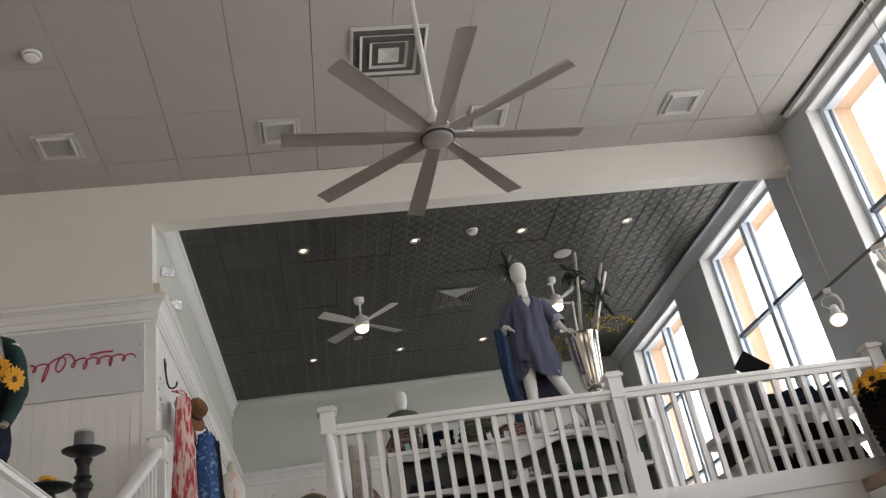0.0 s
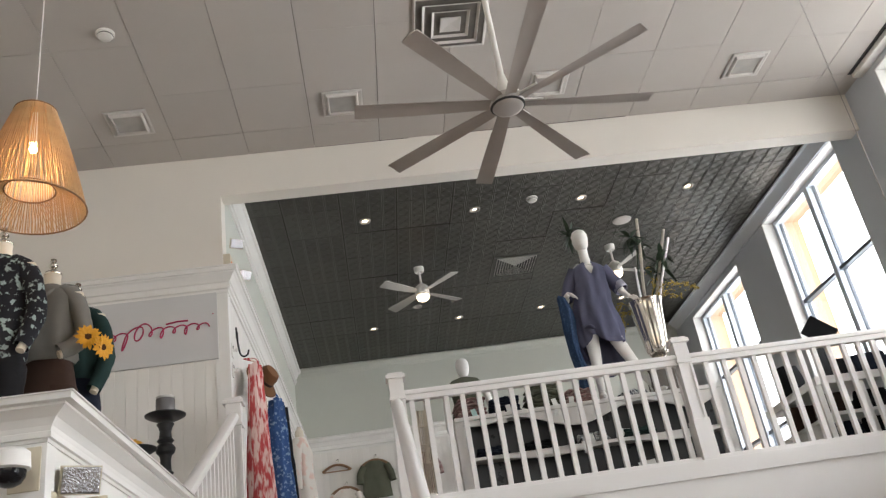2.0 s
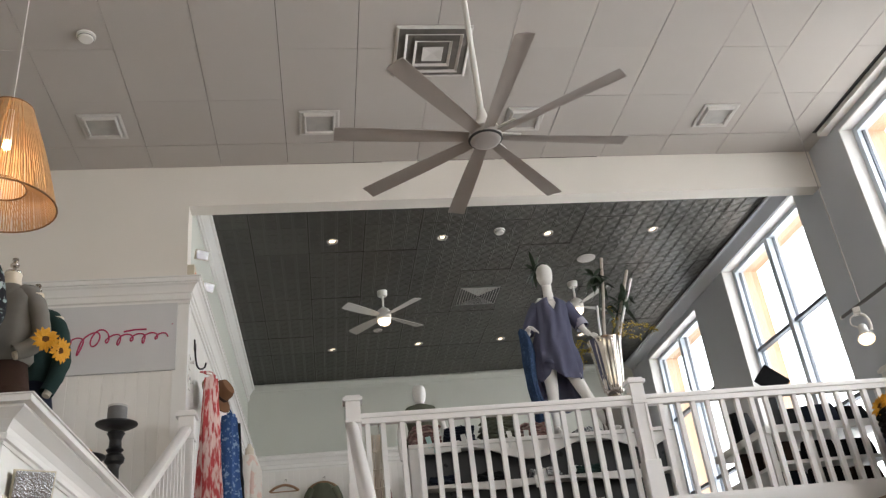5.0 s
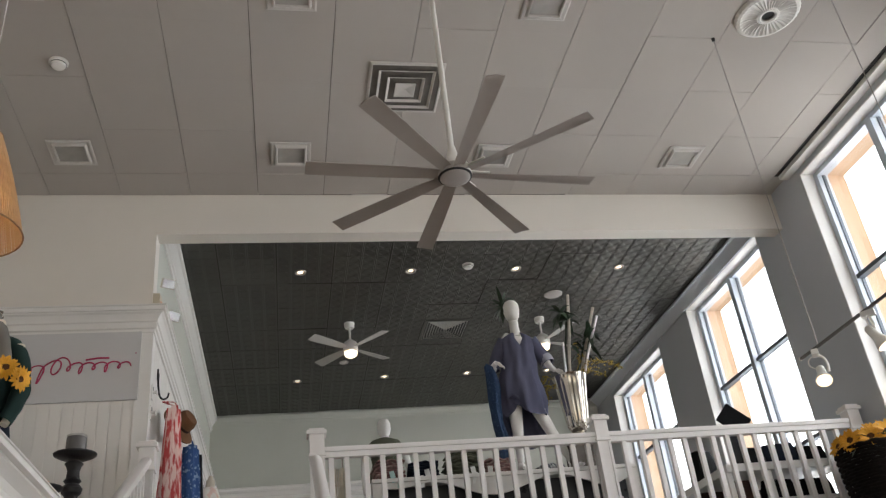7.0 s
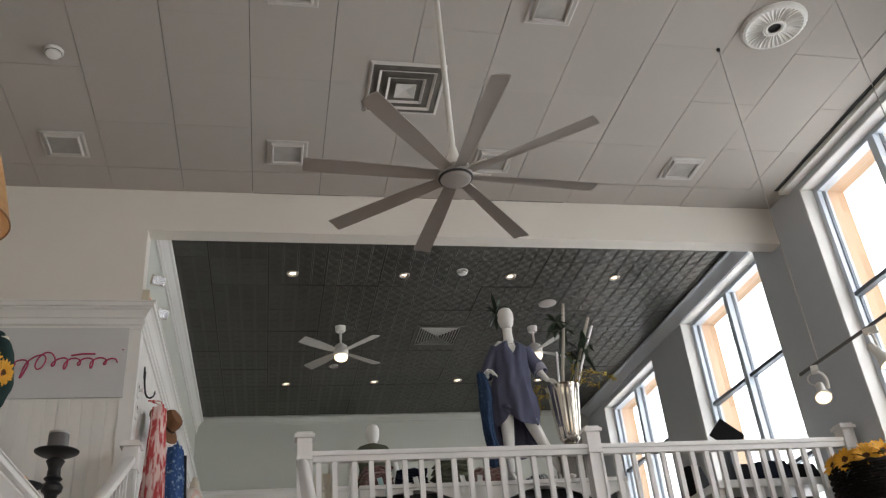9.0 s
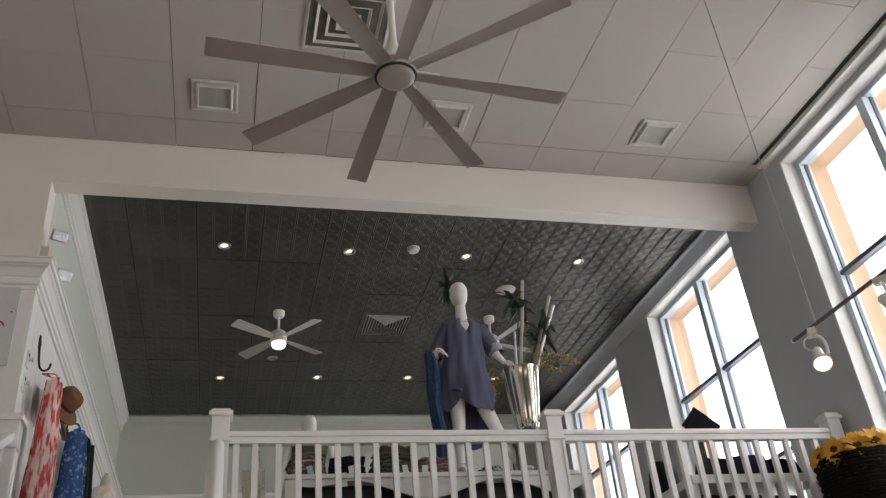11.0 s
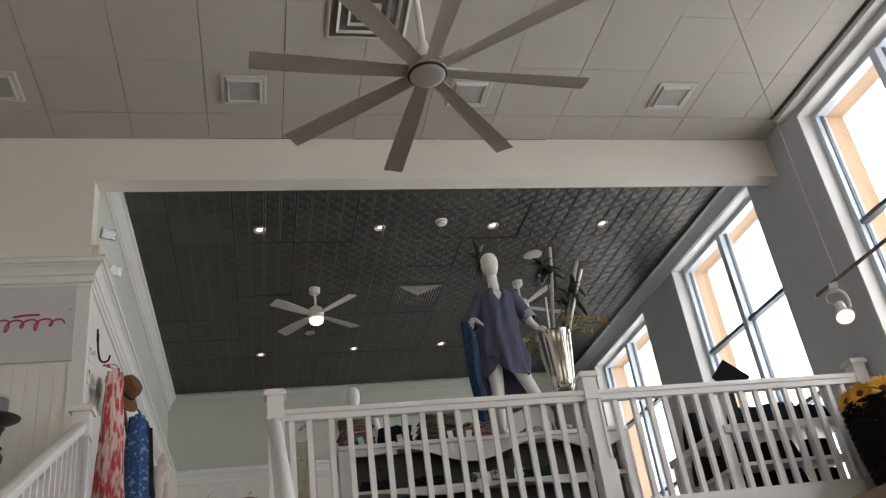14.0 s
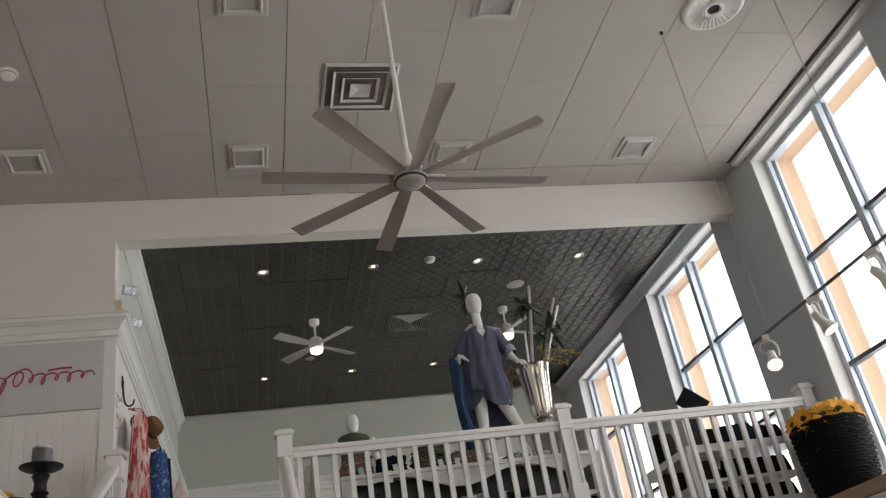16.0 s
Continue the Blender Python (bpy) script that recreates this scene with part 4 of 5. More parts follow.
    if hood:
        ex += [([(-0.10, 0.02, 1.42), (-0.09, 0.09, 1.44), (0, 0.12, 1.45), (0.09, 0.09, 1.44), (0.10, 0.02, 1.42)], [0.035, 0.035]), ([(-0.10, 0.02, 1.42), (-0.06, -0.08, 1.38), (0.0, -0.105, 1.33)], [0.03, 0.014]), ([(0.10, 0.02, 1.42), (0.06, -0.08, 1.38), (0.0, -0.105, 1.33)], [0.03, 0.014]), ([(-0.035, -0.12, 1.34), (-0.045, -0.145, 1.24), (-0.04, -0.15, 1.12)], [0.006, 0.006]), ([(0.035, -0.12, 1.34), (0.045, -0.145, 1.24), (0.04, -0.15, 1.16)], [0.006, 0.006])]
    garment("jumper" if not hood else "hoodie", rings, top, label_top, "top", at, turn, ex, "cabinet clothes")
    legs = [oval(0, 0, z, rx, ry, 28, 0.004, 6, z * 5) for z, rx, ry in ((0.70, 0.178, 0.125), (0.80, 0.172, 0.122), (0.97, 0.146, 0.108))]
    ex = [([(0.085 * s, 0, 0.78), (0.09 * s, -0.005, 0.55), (0.095 * s, 0.0, 0.30), (0.095 * s, 0.01, 0.10)], [0.098, 0.06]) for s in (-1, 1)]
    garment("trousers", legs, bottom, label_bottom, "trousers", at, turn, ex, "cabinet clothes")


form((-2.07, 4.39, CT), -18, FLORAL, BLACKC, "black blouse with a pale green floral print", "black trousers on a headless mannequin", hem=0.16)
form((-1.955, 4.83, CT), -20, HOOD, BROWNT, "grey jersey hoodie with hanging drawstrings", "brown twill trousers on a headless mannequin", hood=True, arms=((0.205, 0.01, 1.22), (0.215, 0.03, 1.08), (0.20, -0.04, 0.99), (0.155, -0.10, 0.95)))
form((-1.93, 5.20, CT), -25, FOREST, NAVY, "dark forest green knit jumper", "dark navy trousers on a headless mannequin")


bm = bmesh.new()
q = [(bm.verts.new((r, -w * 0.16, z)), bm.verts.new((r, 0, z - 0.02)), bm.verts.new((r, w * 0.16, z))) for r, w, z in ((0.33, 0.5, 0.0), (0.52, 1.0, 0.03), (0.78, 0.85, 0.05), (0.94, 0.4, 0.02), (1.02, 0.04, -0.01))]
for u, v in zip(q, q[1:]):
    bm.faces.new((u[0], u[1], v[1], v[0]))
    bm.faces.new((u[1], u[2], v[2], v[1]))
PETAL_MESH = bpy.data.meshes.new("petal")
bm.to_mesh(PETAL_MESH)
bm.free()
PETAL_MESH.materials.append(PETAL)


def sunflower(parent_at, aim, size, label, group):
    """A sunflower head facing local +z after aim, with two rows of petals."""
    f = thing("sunflower", parent_at, label, "sunflower", group)
    f.matrix_world = Matrix.Translation(parent_at) @ aim.to_matrix().to_4x4()
    bm = lathe(bmesh.new(), [(0.36 * size, -0.02 * size), (0.40 * size, 0.04 * size), (0.30 * size, 0.11 * size), (0.12 * size, 0.10 * size), (0.002, 0.08 * size)], 18)
    part("seed_head", bm, SEED, f, "dark brown seed head")
    for row, (count, length, lift) in enumerate(((19, 1.0, 0.10), (16, 0.82, 0.26))):
        for k in range(count):
            a = 360 * (k + 0.5 * row) / count + random.uniform(-6, 6)
            o = new("petal", PETAL_MESH)
            o.parent = f
            o.matrix_basis = pose(0, 0, 0.002 + 0.004 * row, 0, 0, a) @ pose(0, 0, 0, random.uniform(-10, 10), -math.degrees(lift) + random.uniform(-8, 8), 0) @ Matrix.Scale(size * length * random.uniform(0.85, 1.08), 4)
    return f


def facing(x, y, z):
    return Vector((x, y, z)).to_track_quat("Z", "Y")


random.seed(11)
sunflower((-1.675, 4.66, 3.488), facing(0.35, -0.9, 0.05), 0.078, "golden sunflower tucked at the hoodie hem", "cabinet sunflowers")
sunflower((-1.605, 4.70, 3.432), facing(0.85, -0.45, -0.15), 0.072, "golden sunflower tucked at the hoodie hem", "cabinet sunflowers")


def candlestick(at, k, label, candle=True):
    c = thing("candlestick", at, label, "candlestick", "candlesticks")
    H = k
    prof, z = [(0.11, 0.0), (0.12, 0.03), (0.09, 0.06), (0.05, 0.09)], max(0.12, H - 0.62)
    for h, r in ((0.02, 0.042), (0.03, 0.062), (0.02, 0.050), (0.05, 0.068), (0.03, 0.074), (0.03, 0.052), (0.015, 0.040), (0.02, 0.056), (0.015, 0.040), (0.08, 0.036), (0.03, 0.044), (0.02, 0.064), (0.03, 0.070), (0.02, 0.058), (0.015, 0.042), (0.02, 0.060), (0.02, 0.044), (0.05, 0.040), (0.03, 0.050), (0.02, 0.062), (0.015, 0.048)):
        z = min(z + h, H - 0.02)
        prof.append((r, z))
    part("stem", lathe(bmesh.new(), prof, 28), BLACKW, c, "turned black wooden stem", 22)
    part("drip_plate", lathe(bmesh.new(), [(0.05, H - 0.022), (0.11, H - 0.012), (0.142, H + 0.006), (0.145, H + 0.014), (0.138, H + 0.014), (0.10, H + 0.004), (0.04, H + 0.002)], 36), BLACKW, c, "wide black drip plate")
    if candle:
        o = thing("candle", (at[0], at[1], at[2] + H + 0.003), "thick grey pillar candle with a pale top", "candle")
        part("wax", lathe(bmesh.new(), [(0.066, 0.0), (0.068, 0.01), (0.067, 0.125), (0.064, 0.130)], 28), CANDLE, o)
        part("rim", lathe(bmesh.new(), [(0.066, 0.1305), (0.067, 0.144), (0.060, 0.148), (0.035, 0.138)], 28), CANDLETOP, o, "pale melted rim")


candlestick((-1.59, 6.10, CT), 0.945, "tall black turned wooden candlestick")
candlestick((-1.72, 5.80, CT), 0.64, "short black turned wooden candlestick", False)
sunflower((-1.73, 5.80, CT + 0.69), facing(0.3, -0.5, 0.8), 0.07, "small golden sunflower on the short candlestick", "cabinet sunflowers")

# ---- things hung on the gallery side wall ----
HX = PX - 0.004


def hook(y, z):
    h = thing("wall_hook", (HX, y, z), "black iron J-shaped wall hook", "hook", "wall hooks")
    part("rod", tube(bmesh.new(), bend([(0.012, 0, 0.10), (0.014, 0, 0.0), (0.03, 0, -0.10), (0.06, 0, -0.135), (0.095, 0, -0.12), (0.105, 0, -0.08)]), 0.008, 8), BLACKM, h)
    part("mount", boxed(0.0, 0.012, -0.014, 0.014, 0.04, 0.14, bevel=0.003), BLACKM, h, "", None)


for y, z in ((7.12, 4.31), (7.95, 4.22), (8.7, 4.20), (9.8, 4.2)):
    hook(y, z)
for z in (4.13, 3.955):
    kb = thing("wall_plate", (HX + 0.006, 6.83, z), "white porcelain peg on a rectangular wall plate", "wall plate", "wall plates")
    part("plate", boxed(0, 0.012, -0.035, 0.035, -0.06, 0.06, bevel=0.005), METALW, kb, "", None)
    part("hole", boxed(0.012, 0.0135, -0.016, 0.016, 0.02, 0.045), DARK, kb, "dark keyhole", None)
    part("peg", tube(bmesh.new(), [(0.012, 0, 0), (0.03, 0, 0), (0.045, 0, 0), (0.052, 0, 0)], [0.014, 0.012, 0.022, 0.012], 14), METALW, kb)


def hung(name, at, top, w0, w1, drop, depth, material, label, category, waves=9):
    """Cloth gathered at a hanger: narrow above, pleated and wider below. It hangs in the local yz plane."""
    rings = []
    for k in range(15):
        t = k / 14
        w = w0 + (w1 - w0) * t ** 0.8
        rings.append([(depth * (0.35 + 0.65 * t) * math.sin(a) * (1 + 0.38 * math.sin(waves * a + 1.2 * t)) + 0.016 * math.sin(waves * 1.7 * a + 2 * t), w / 2 * math.cos(a), top - drop * t + 0.012 * math.sin(3 * a)) for a in (2 * math.pi * i / 56 for i in range(56))])
    return garment(name, rings, material, label, category, at)


gown = hung("dress", (-1.06, 7.06, 0), 4.06, 0.16, 0.38, 1.40, 0.10, TIEDYE, "long red and white tie-dyed dress hung on a hook", "dress", 11)
for y in (-0.07, 0.07):
    part("strap", tube(bmesh.new(), bend([(0.03, y, 4.06), (0.0, y * 0.7 + 0.02, 4.11), (HX + 0.06 + 1.06, 0.06, 4.15)]), 0.007, 6), TIEDYE, gown, "thin shoulder strap")
gown = hung("dress", (-1.0, 7.95, 0), 3.99, 0.24, 0.50, 1.30, 0.125, DENIM2, "long blue printed dress on a wooden hanger", "dress", 9)
for y in (-0.1, 0.1):
    part("strap", tube(bmesh.new(), bend([(0.03, y, 3.98), (0.01, y, 4.03), (-0.03, y * 0.9, 4.05)]), 0.008, 6), DENIM2, gown, "thin shoulder strap")
hung("coat", (-1.03, 8.62, 0), 4.15, 0.30, 0.66, 1.38, 0.10, BLACKC, "long black coat hung on a hook", "coat", 7)


def hanger(at, turn, label):
    h = thing("clothes_hanger", at, label, "hanger", "wooden hangers", turn=turn)
    part("bar", tube(bmesh.new(), bend([(-0.21, 0, -0.09), (-0.12, 0, -0.03), (0, 0, 0.0), (0.12, 0, -0.03), (0.21, 0, -0.09)]), 0.019, 8), HANGW, h)
    part("trouser_bar", tube(bmesh.new(), [(-0.19, 0.0, -0.095), (0.19, 0.0, -0.095)], 0.009, 8), HANGW, h)
    part("hook_wire", tube(bmesh.new(), bend([(0, 0, 0.0), (0, 0, 0.05), (0.02, 0, 0.075), (0.035, 0, 0.055)]), 0.003, 6), CHROME, h)
    return h


hanger((-1.11, 7.80, 4.06), 90, "wooden hanger on the side wall")
hat = thing("hat", (-1.10, 7.36, 4.02), "brown felt hat with a wide drooping brim", "hat")
bm = lathe(bmesh.new(), [(0.165, -0.03), (0.17, -0.02), (0.12, 0.0), (0.092, 0.012), (0.088, 0.08), (0.07, 0.115), (0.03, 0.12), (0.001, 0.112)], 32)
bm.transform(pose(0.06, 0, 0, 25, 62, 0) @ Matrix.Scale(1.05, 4))
part("felt_body", bm, FELT, hat)
bm = lathe(bmesh.new(), [(0.093, 0.013), (0.094, 0.034), (0.090, 0.036)], 32, caps=False)
bm.transform(pose(0.06, 0, 0, 25, 62, 0) @ Matrix.Scale(1.05, 4))
part("band", bm, BROWNT, hat, "dark hat band")
hat2 = thing("scarf", (-1.09, 7.45, 3.9), "brown leather strap hanging below the hat", "strap")
part("strap", tube(bmesh.new(), bend([(0, 0, 0.12), (0.01, 0.05, -0.06), (0.0, 0.16, -0.22), (0.0, 0.22, -0.26)]), 0.02, 8, flat=0.3), FELT, hat2)

bm = bmesh.new()
loft(bm, [oval(0, 0, z, rx, ry, 20) for z, rx, ry in ((0.0, 0.13, 0.10), (0.25, 0.12, 0.09), (0.5, 0.16, 0.10), (0.62, 0.11, 0.07), (0.66, 0.05, 0.05), (0.74, 0.048, 0.046), (0.755, 0.03, 0.03), (0.79, 0.02, 0.02))])
lathe(bm, [(0.02, -0.75), (0.02, 0.0)], 10)
lathe(bm, [(0.16, -0.75), (0.15, -0.72), (0.03, -0.70)], 20)
solid("dress_form", bm, NECKW, "cream torso dress form on a stand", "dress form", (-0.95, 9.55, 3.37), smooth=50, turn=80)
garment("blouse", [oval(0, 0, z, rx, ry, 30, f, 7, z * 4) for z, rx, ry, f in ((-0.12, 0.22, 0.15, 0.012), (0.1, 0.19, 0.14, 0.01), (0.3, 0.17, 0.12, 0.007), (0.5, 0.19, 0.125, 0.004), (0.6, 0.15, 0.09, 0.002), (0.66, 0.075, 0.07, 0.0))], BLUSH, "white blouse dip-dyed blush on a dress form", "blouse", (-0.95, 9.55, 3.37), 80, [([(0.15 * s, 0, 0.58), (0.22 * s, 0, 0.42), (0.25 * s, 0.0, 0.2), (0.24 * s, 0, 0.05)], [0.07, 0.06]) for s in (-1, 1)])

# things along the gallery back wall
for x, m, lab in ((-0.72, None, ""), (-0.16, OLIVE, "olive short-sleeved T-shirt on a wooden hanger"), (0.55, ROSEW, "dusty rose knit top on a wooden hanger"), (1.35, OLIVE, "olive cotton top on a wooden hanger")):
    hanger((x, BACK - 0.11, 4.40), 0, "wooden hanger on the back wall")
    pg = thing("wall_hook", (x + 0.03, BACK - 0.038, 4.46), "small metal peg on the back wall", "hook", "wall pegs")
    part("peg", tube(bmesh.new(), [(0, 0, 0), (0, -0.10, 0.01)], 0.006, 8), CHROME, pg)
    if m:
        garment("top", [oval(0, 0, z, rx, 0.045, 26, 0.006, 6, z * 9) for z, rx in ((-0.55, 0.21), (-0.42, 0.205), (-0.28, 0.195), (-0.14, 0.20), (-0.06, 0.15), (-0.02, 0.08))], m, lab, "top", (x, BACK - 0.11, 4.40), 0, [([(0.16 * s, 0, -0.09), (0.215 * s, 0, -0.20), (0.235 * s, 0, -0.33)], [0.055, 0.062]) for s in (-1, 1)])

hanger((-0.62, BACK - 0.11, 4.06), 0, "wooden hanger low on the back wall")
pg = thing("wall_hook", (-0.59, BACK - 0.038, 4.12), "small metal peg on the back wall", "hook", "wall pegs")
part("peg", tube(bmesh.new(), [(0, 0, 0), (0, -0.10, 0.01)], 0.006, 8), CHROME, pg)
garment("top", [oval(0, 0, z, rx, 0.045, 26, 0.006, 6, z * 9) for z, rx in ((-0.55, 0.21), (-0.42, 0.205), (-0.28, 0.195), (-0.14, 0.20), (-0.06, 0.15), (-0.02, 0.08))], BLUSH, "pale cream cotton top on a wooden hanger", "top", (-0.62, BACK - 0.11, 4.05), 0, [([(0.16 * s, 0, -0.09), (0.215 * s, 0, -0.20), (0.235 * s, 0, -0.33)], [0.055, 0.062]) for s in (-1, 1)])

# ---- gallery: table, mannequins, vase ----
t = thing("display_table", (0.56, 7.0, DECK), "white shop table with scalloped aprons over dark panels", "table")
TT = 3.35 - DECK
L = 2.34
part("tabletop", boxed(0.0, L, 0.0, 0.72, TT - 0.035, TT, bevel=0.006), TRIM, t, "", None)


def scallop(z0, depth, x0, x1, y, ph):
    n, top, low = 48, [], []
    for k in range(n + 1):
        u = k / n
        x = x0 + (x1 - x0) * u
        edge = min(1, 9 * min(u, 1 - u))
        low.append((x, z0 - depth * (0.55 + 0.45 * math.cos(2 * math.pi * (u * 2.0 + ph))) * (0.35 + 0.65 * edge)))
        top.append((x, z0))
    rings = []
    for yy in (y, y + 0.02):
        rings.append([(x, yy, z) for x, z in top] + [(x, yy, z) for x, z in reversed(low)])
    bm = bmesh.new()
    a, b = [[bm.verts.new(p) for p in r] for r in rings]
    for face in (a, b):
        for k in range(n):
            bm.faces.new((face[k], face[k + 1], face[2 * n - k], face[2 * n + 1 - k]))
    m = len(a)
    for k in range(m):
        bm.faces.new((a[k], a[(k + 1) % m], b[(k + 1) % m], b[k]))
    return bm


part("apron", scallop(TT - 0.036, 0.15, 0.10, L - 0.02, 0.015, 0.15), TRIM, t, "white scalloped apron", None)
part("apron", scallop(0.36, 0.05, 0.10, L - 0.02, 0.015, 0.4), TRIM, t, "white scalloped apron", None)
part("shelf", boxed(0.02, L - 0.02, 0.03, 0.70, 0.362, 0.385), TRIM, t, "", None)
part("back_panel", boxed(0.10, L - 0.02, 0.20, 0.22, 0.386, TT - 0.036), CHAR, t, "charcoal inset panel", None)
part("back_panel", boxed(0.10, L - 0.02, 0.20, 0.22, 0.0, 0.36), CHAR, t, "charcoal inset panel", None)
for x in (0.0, L - 0.09):
    for y in (0.01, 0.62):
        part("leg", boxed(x, x + 0.09, y, y + 0.09, 0, TT - 0.036, bevel=0.005), TRIM, t, "", None)


def fold_stack(at, w, d, layers, material, label, tag=None, turn=0):
    """A pile of folded clothes: rounded sagging slabs."""
    o = thing("folded_clothes", at, label, "clothes", "folded clothes on the table", turn=turn)
    z = 0.0
    for k in range(layers):
        bm = bmesh.new()
        h = random.uniform(0.022, 0.034)
        ww, dd = w * random.uniform(0.9, 1.04), d * random.uniform(0.9, 1.04)
        ox, oy = random.uniform(-0.015, 0.015), random.uniform(-0.015, 0.015)
        rings = []
        for u in range(13):
            x = -ww / 2 + ww * u / 12
            e = 1 if 0 < u < 12 else 0.6
            sag = 0.006 * math.sin(u * 1.3 + k) - 0.010 * abs(u - 6) / 6
            rings.append([(ox + x, oy + y * dd, max(0.001, z + sag + h * (0.5 + 0.5 * v * e))) for y, v in ((-0.5, 0), (-0.48, -0.7), (-0.4, -1), (0.4, -1), (0.5, 0), (0.4, 1), (0.0, 1.1), (-0.4, 1), (-0.48, 0.7))])
        loft(bm, rings)
        z += h * 0.92
        for v in bm.verts:
            v.co += Vector((0, noise.noise(v.co * 22 + Vector(at)) * 0.012, max(-v.co.z + 0.001, noise.noise(v.co * 30 + Vector(at) * 2) * 0.012)))
        part("garment", bm, material, o, "", 70)
    if tag:
        for i in range(2):
            tb = boxed(-0.022, 0.022, -0.002, 0.0, -0.10, 0.0)
            tb.transform(pose(random.uniform(-0.1, 0.1), -d / 2 - 0.012 - 0.006 * i, 0.06 - 0.05 * i, random.uniform(-6, 6), random.uniform(-14, 14), 0))
            part("price_tag", tb, tag, o, "hanging card tag", None)


random.seed(21)
fold_stack((0.72, 7.17, 3.35), 0.24, 0.30, 7, ROSEW, "pile of folded dusty rose tops with tags", AQUA, 4)
fold_stack((1.02, 7.18, 3.35), 0.26, 0.30, 6, NAVY, "pile of folded dark navy tops with tags", PAPER, -5)
fold_stack((1.36, 7.17, 3.35), 0.27, 0.30, 8, OLIVE, "pile of folded olive print tops with tags", PAPER, 8)
fold_stack((1.68, 7.17, 3.35), 0.26, 0.28, 5, ROSEW, "pile of folded dusty rose tops with tags", PAPER, -8)
STRIPE = surface("striped_jersey", (0.55, 0.56, 0.55), 0.88, var=0.1, scale=4, bump=0.3, fine=200, second=(0.06, 0.07, 0.09), amount=0.3, stretch=(14, 1, 1))
fold_stack((2.14, 7.13, 3.35), 0.22, 0.24, 2, STRIPE, "pile of folded striped tops", None, 12)
for x, m in ((0.85, NAVY), (1.25, BLACKC), (1.7, STRIPE), (2.1, FOREST)):
    fold_stack((x, 7.10, DECK + 0.386), 0.27, 0.15, 3, m, "pile of folded dark clothes on the lower shelf", PAPER if m is STRIPE else None)

# two invented white cards where window glints show at the table front
for x, y, z, tip in ((1.98, 7.06, DECK + 0.385, 8), (2.13, 7.09, DECK + 0.10, -6)):
    cd = thing("glint_card", (x, y, z), "white card added for a bright glint at the display table", "card", "table cards")
    cb = boxed(-0.075, 0.075, -0.002, 0.002, 0.0, 0.085)
    cb.transform(pose(0, 0, 0, -12, tip, 0))
    part("card", cb, PAPER, cd, "", None)
    part("foot", boxed(-0.05, 0.05, -0.004, 0.03, -0.1 if z < DECK + 0.2 else 0.0, 0.004), PAPER, cd, "", None)

M0 = (2.05, 7.13, 3.352)
bm = bmesh.new()
loft(bm, [oval(-0.03 + dx, dy, z, rx, ry, 22) for z, rx, ry, dx, dy in ((1.455, 0.02, 0.02, 0, -0.03), (1.465, 0.045, 0.055, 0, -0.02), (1.50, 0.064, 0.078, 0, -0.008), (1.56, 0.076, 0.094, 0, 0), (1.615, 0.076, 0.094, 0, 0.005), (1.655, 0.058, 0.072, 0, 0.008), (1.678, 0.025, 0.03, 0, 0.008), (1.681, 0.008, 0.01, 0, 0.008))])
tube(bm, [(-0.025, 0.01, 1.50), (-0.025, 0.008, 1.40), (-0.025, 0.0, 1.31), (-0.025, 0.0, 1.28)], [0.046, 0.044, 0.052, 0.08], 16)
loft(bm, [oval(cx, 0, z, rx, ry, 22) for z, rx, ry, cx in ((0.72, 0.125, 0.085, -0.07), (0.84, 0.13, 0.088, -0.065), (1.0, 0.105, 0.078, -0.05), (1.15, 0.13, 0.09, -0.035), (1.25, 0.175, 0.085, -0.027), (1.29, 0.12, 0.06, -0.025), (1.31, 0.06, 0.05, -0.025))])


def limb(pts, r0, r1, n=12):
    q = bend(pts)
    tube(bm, q, [r0 + (r1 - r0) * k / (len(q) - 1) for k in range(len(q))], n)


limb([(-0.14, 0, 0.78), (-0.145, -0.01, 0.42), (-0.15, 0.02, 0.10)], 0.078, 0.030)
limb([(-0.0, 0, 0.78), (0.13, -0.02, 0.42), (0.31, 0.02, 0.10)], 0.078, 0.030)
for fx, ang in ((-0.15, -0.15), (0.315, 0.25)):
    tube(bm, [(fx, 0.035, 0.10), (fx, 0.02, 0.05), (fx + 0.4 * ang * 0.2, -0.06, 0.03), (fx + ang * 0.2, -0.15, 0.012)], [0.03, 0.036, 0.034, 0.012], 10)
limb([(-0.145, 0, 1.25), (-0.225, 0.03, 1.11), (-0.285, 0.03, 0.985)], 0.042, 0.034)
limb([(-0.285, 0.03, 0.985), (-0.30, -0.05, 0.98), (-0.285, -0.115, 0.995)], 0.032, 0.022)
limb([(0.11, 0, 1.25), (0.19, 0.02, 1.12), (0.245, 0.0, 1.01)], 0.042, 0.034)
limb([(0.245, 0.0, 1.01), (0.265, -0.03, 0.96), (0.285, -0.05, 0.925)], 0.030, 0.022)
for k in range(4):
    limb([(-0.29 + 0.012 * k, -0.115, 1.0 - 0.012 * k), (-0.262 + 0.012 * k, -0.135, 0.988 - 0.014 * k), (-0.245 + 0.01 * k, -0.125, 0.972 - 0.014 * k)], 0.009, 0.006, 6)
    limb([(0.28 + 0.010 * k, -0.05 - 0.008 * k, 0.925), (0.302 + 0.012 * k, -0.062 - 0.008 * k, 0.905), (0.318 + 0.012 * k, -0.062 - 0.008 * k, 0.878)], 0.009, 0.006, 6)
tagged(link_mesh("mannequin", bm, MANNE, 60), "glossy white faceless standing mannequin on the table", "mannequin", "gallery mannequins").matrix_world = pose(*M0)

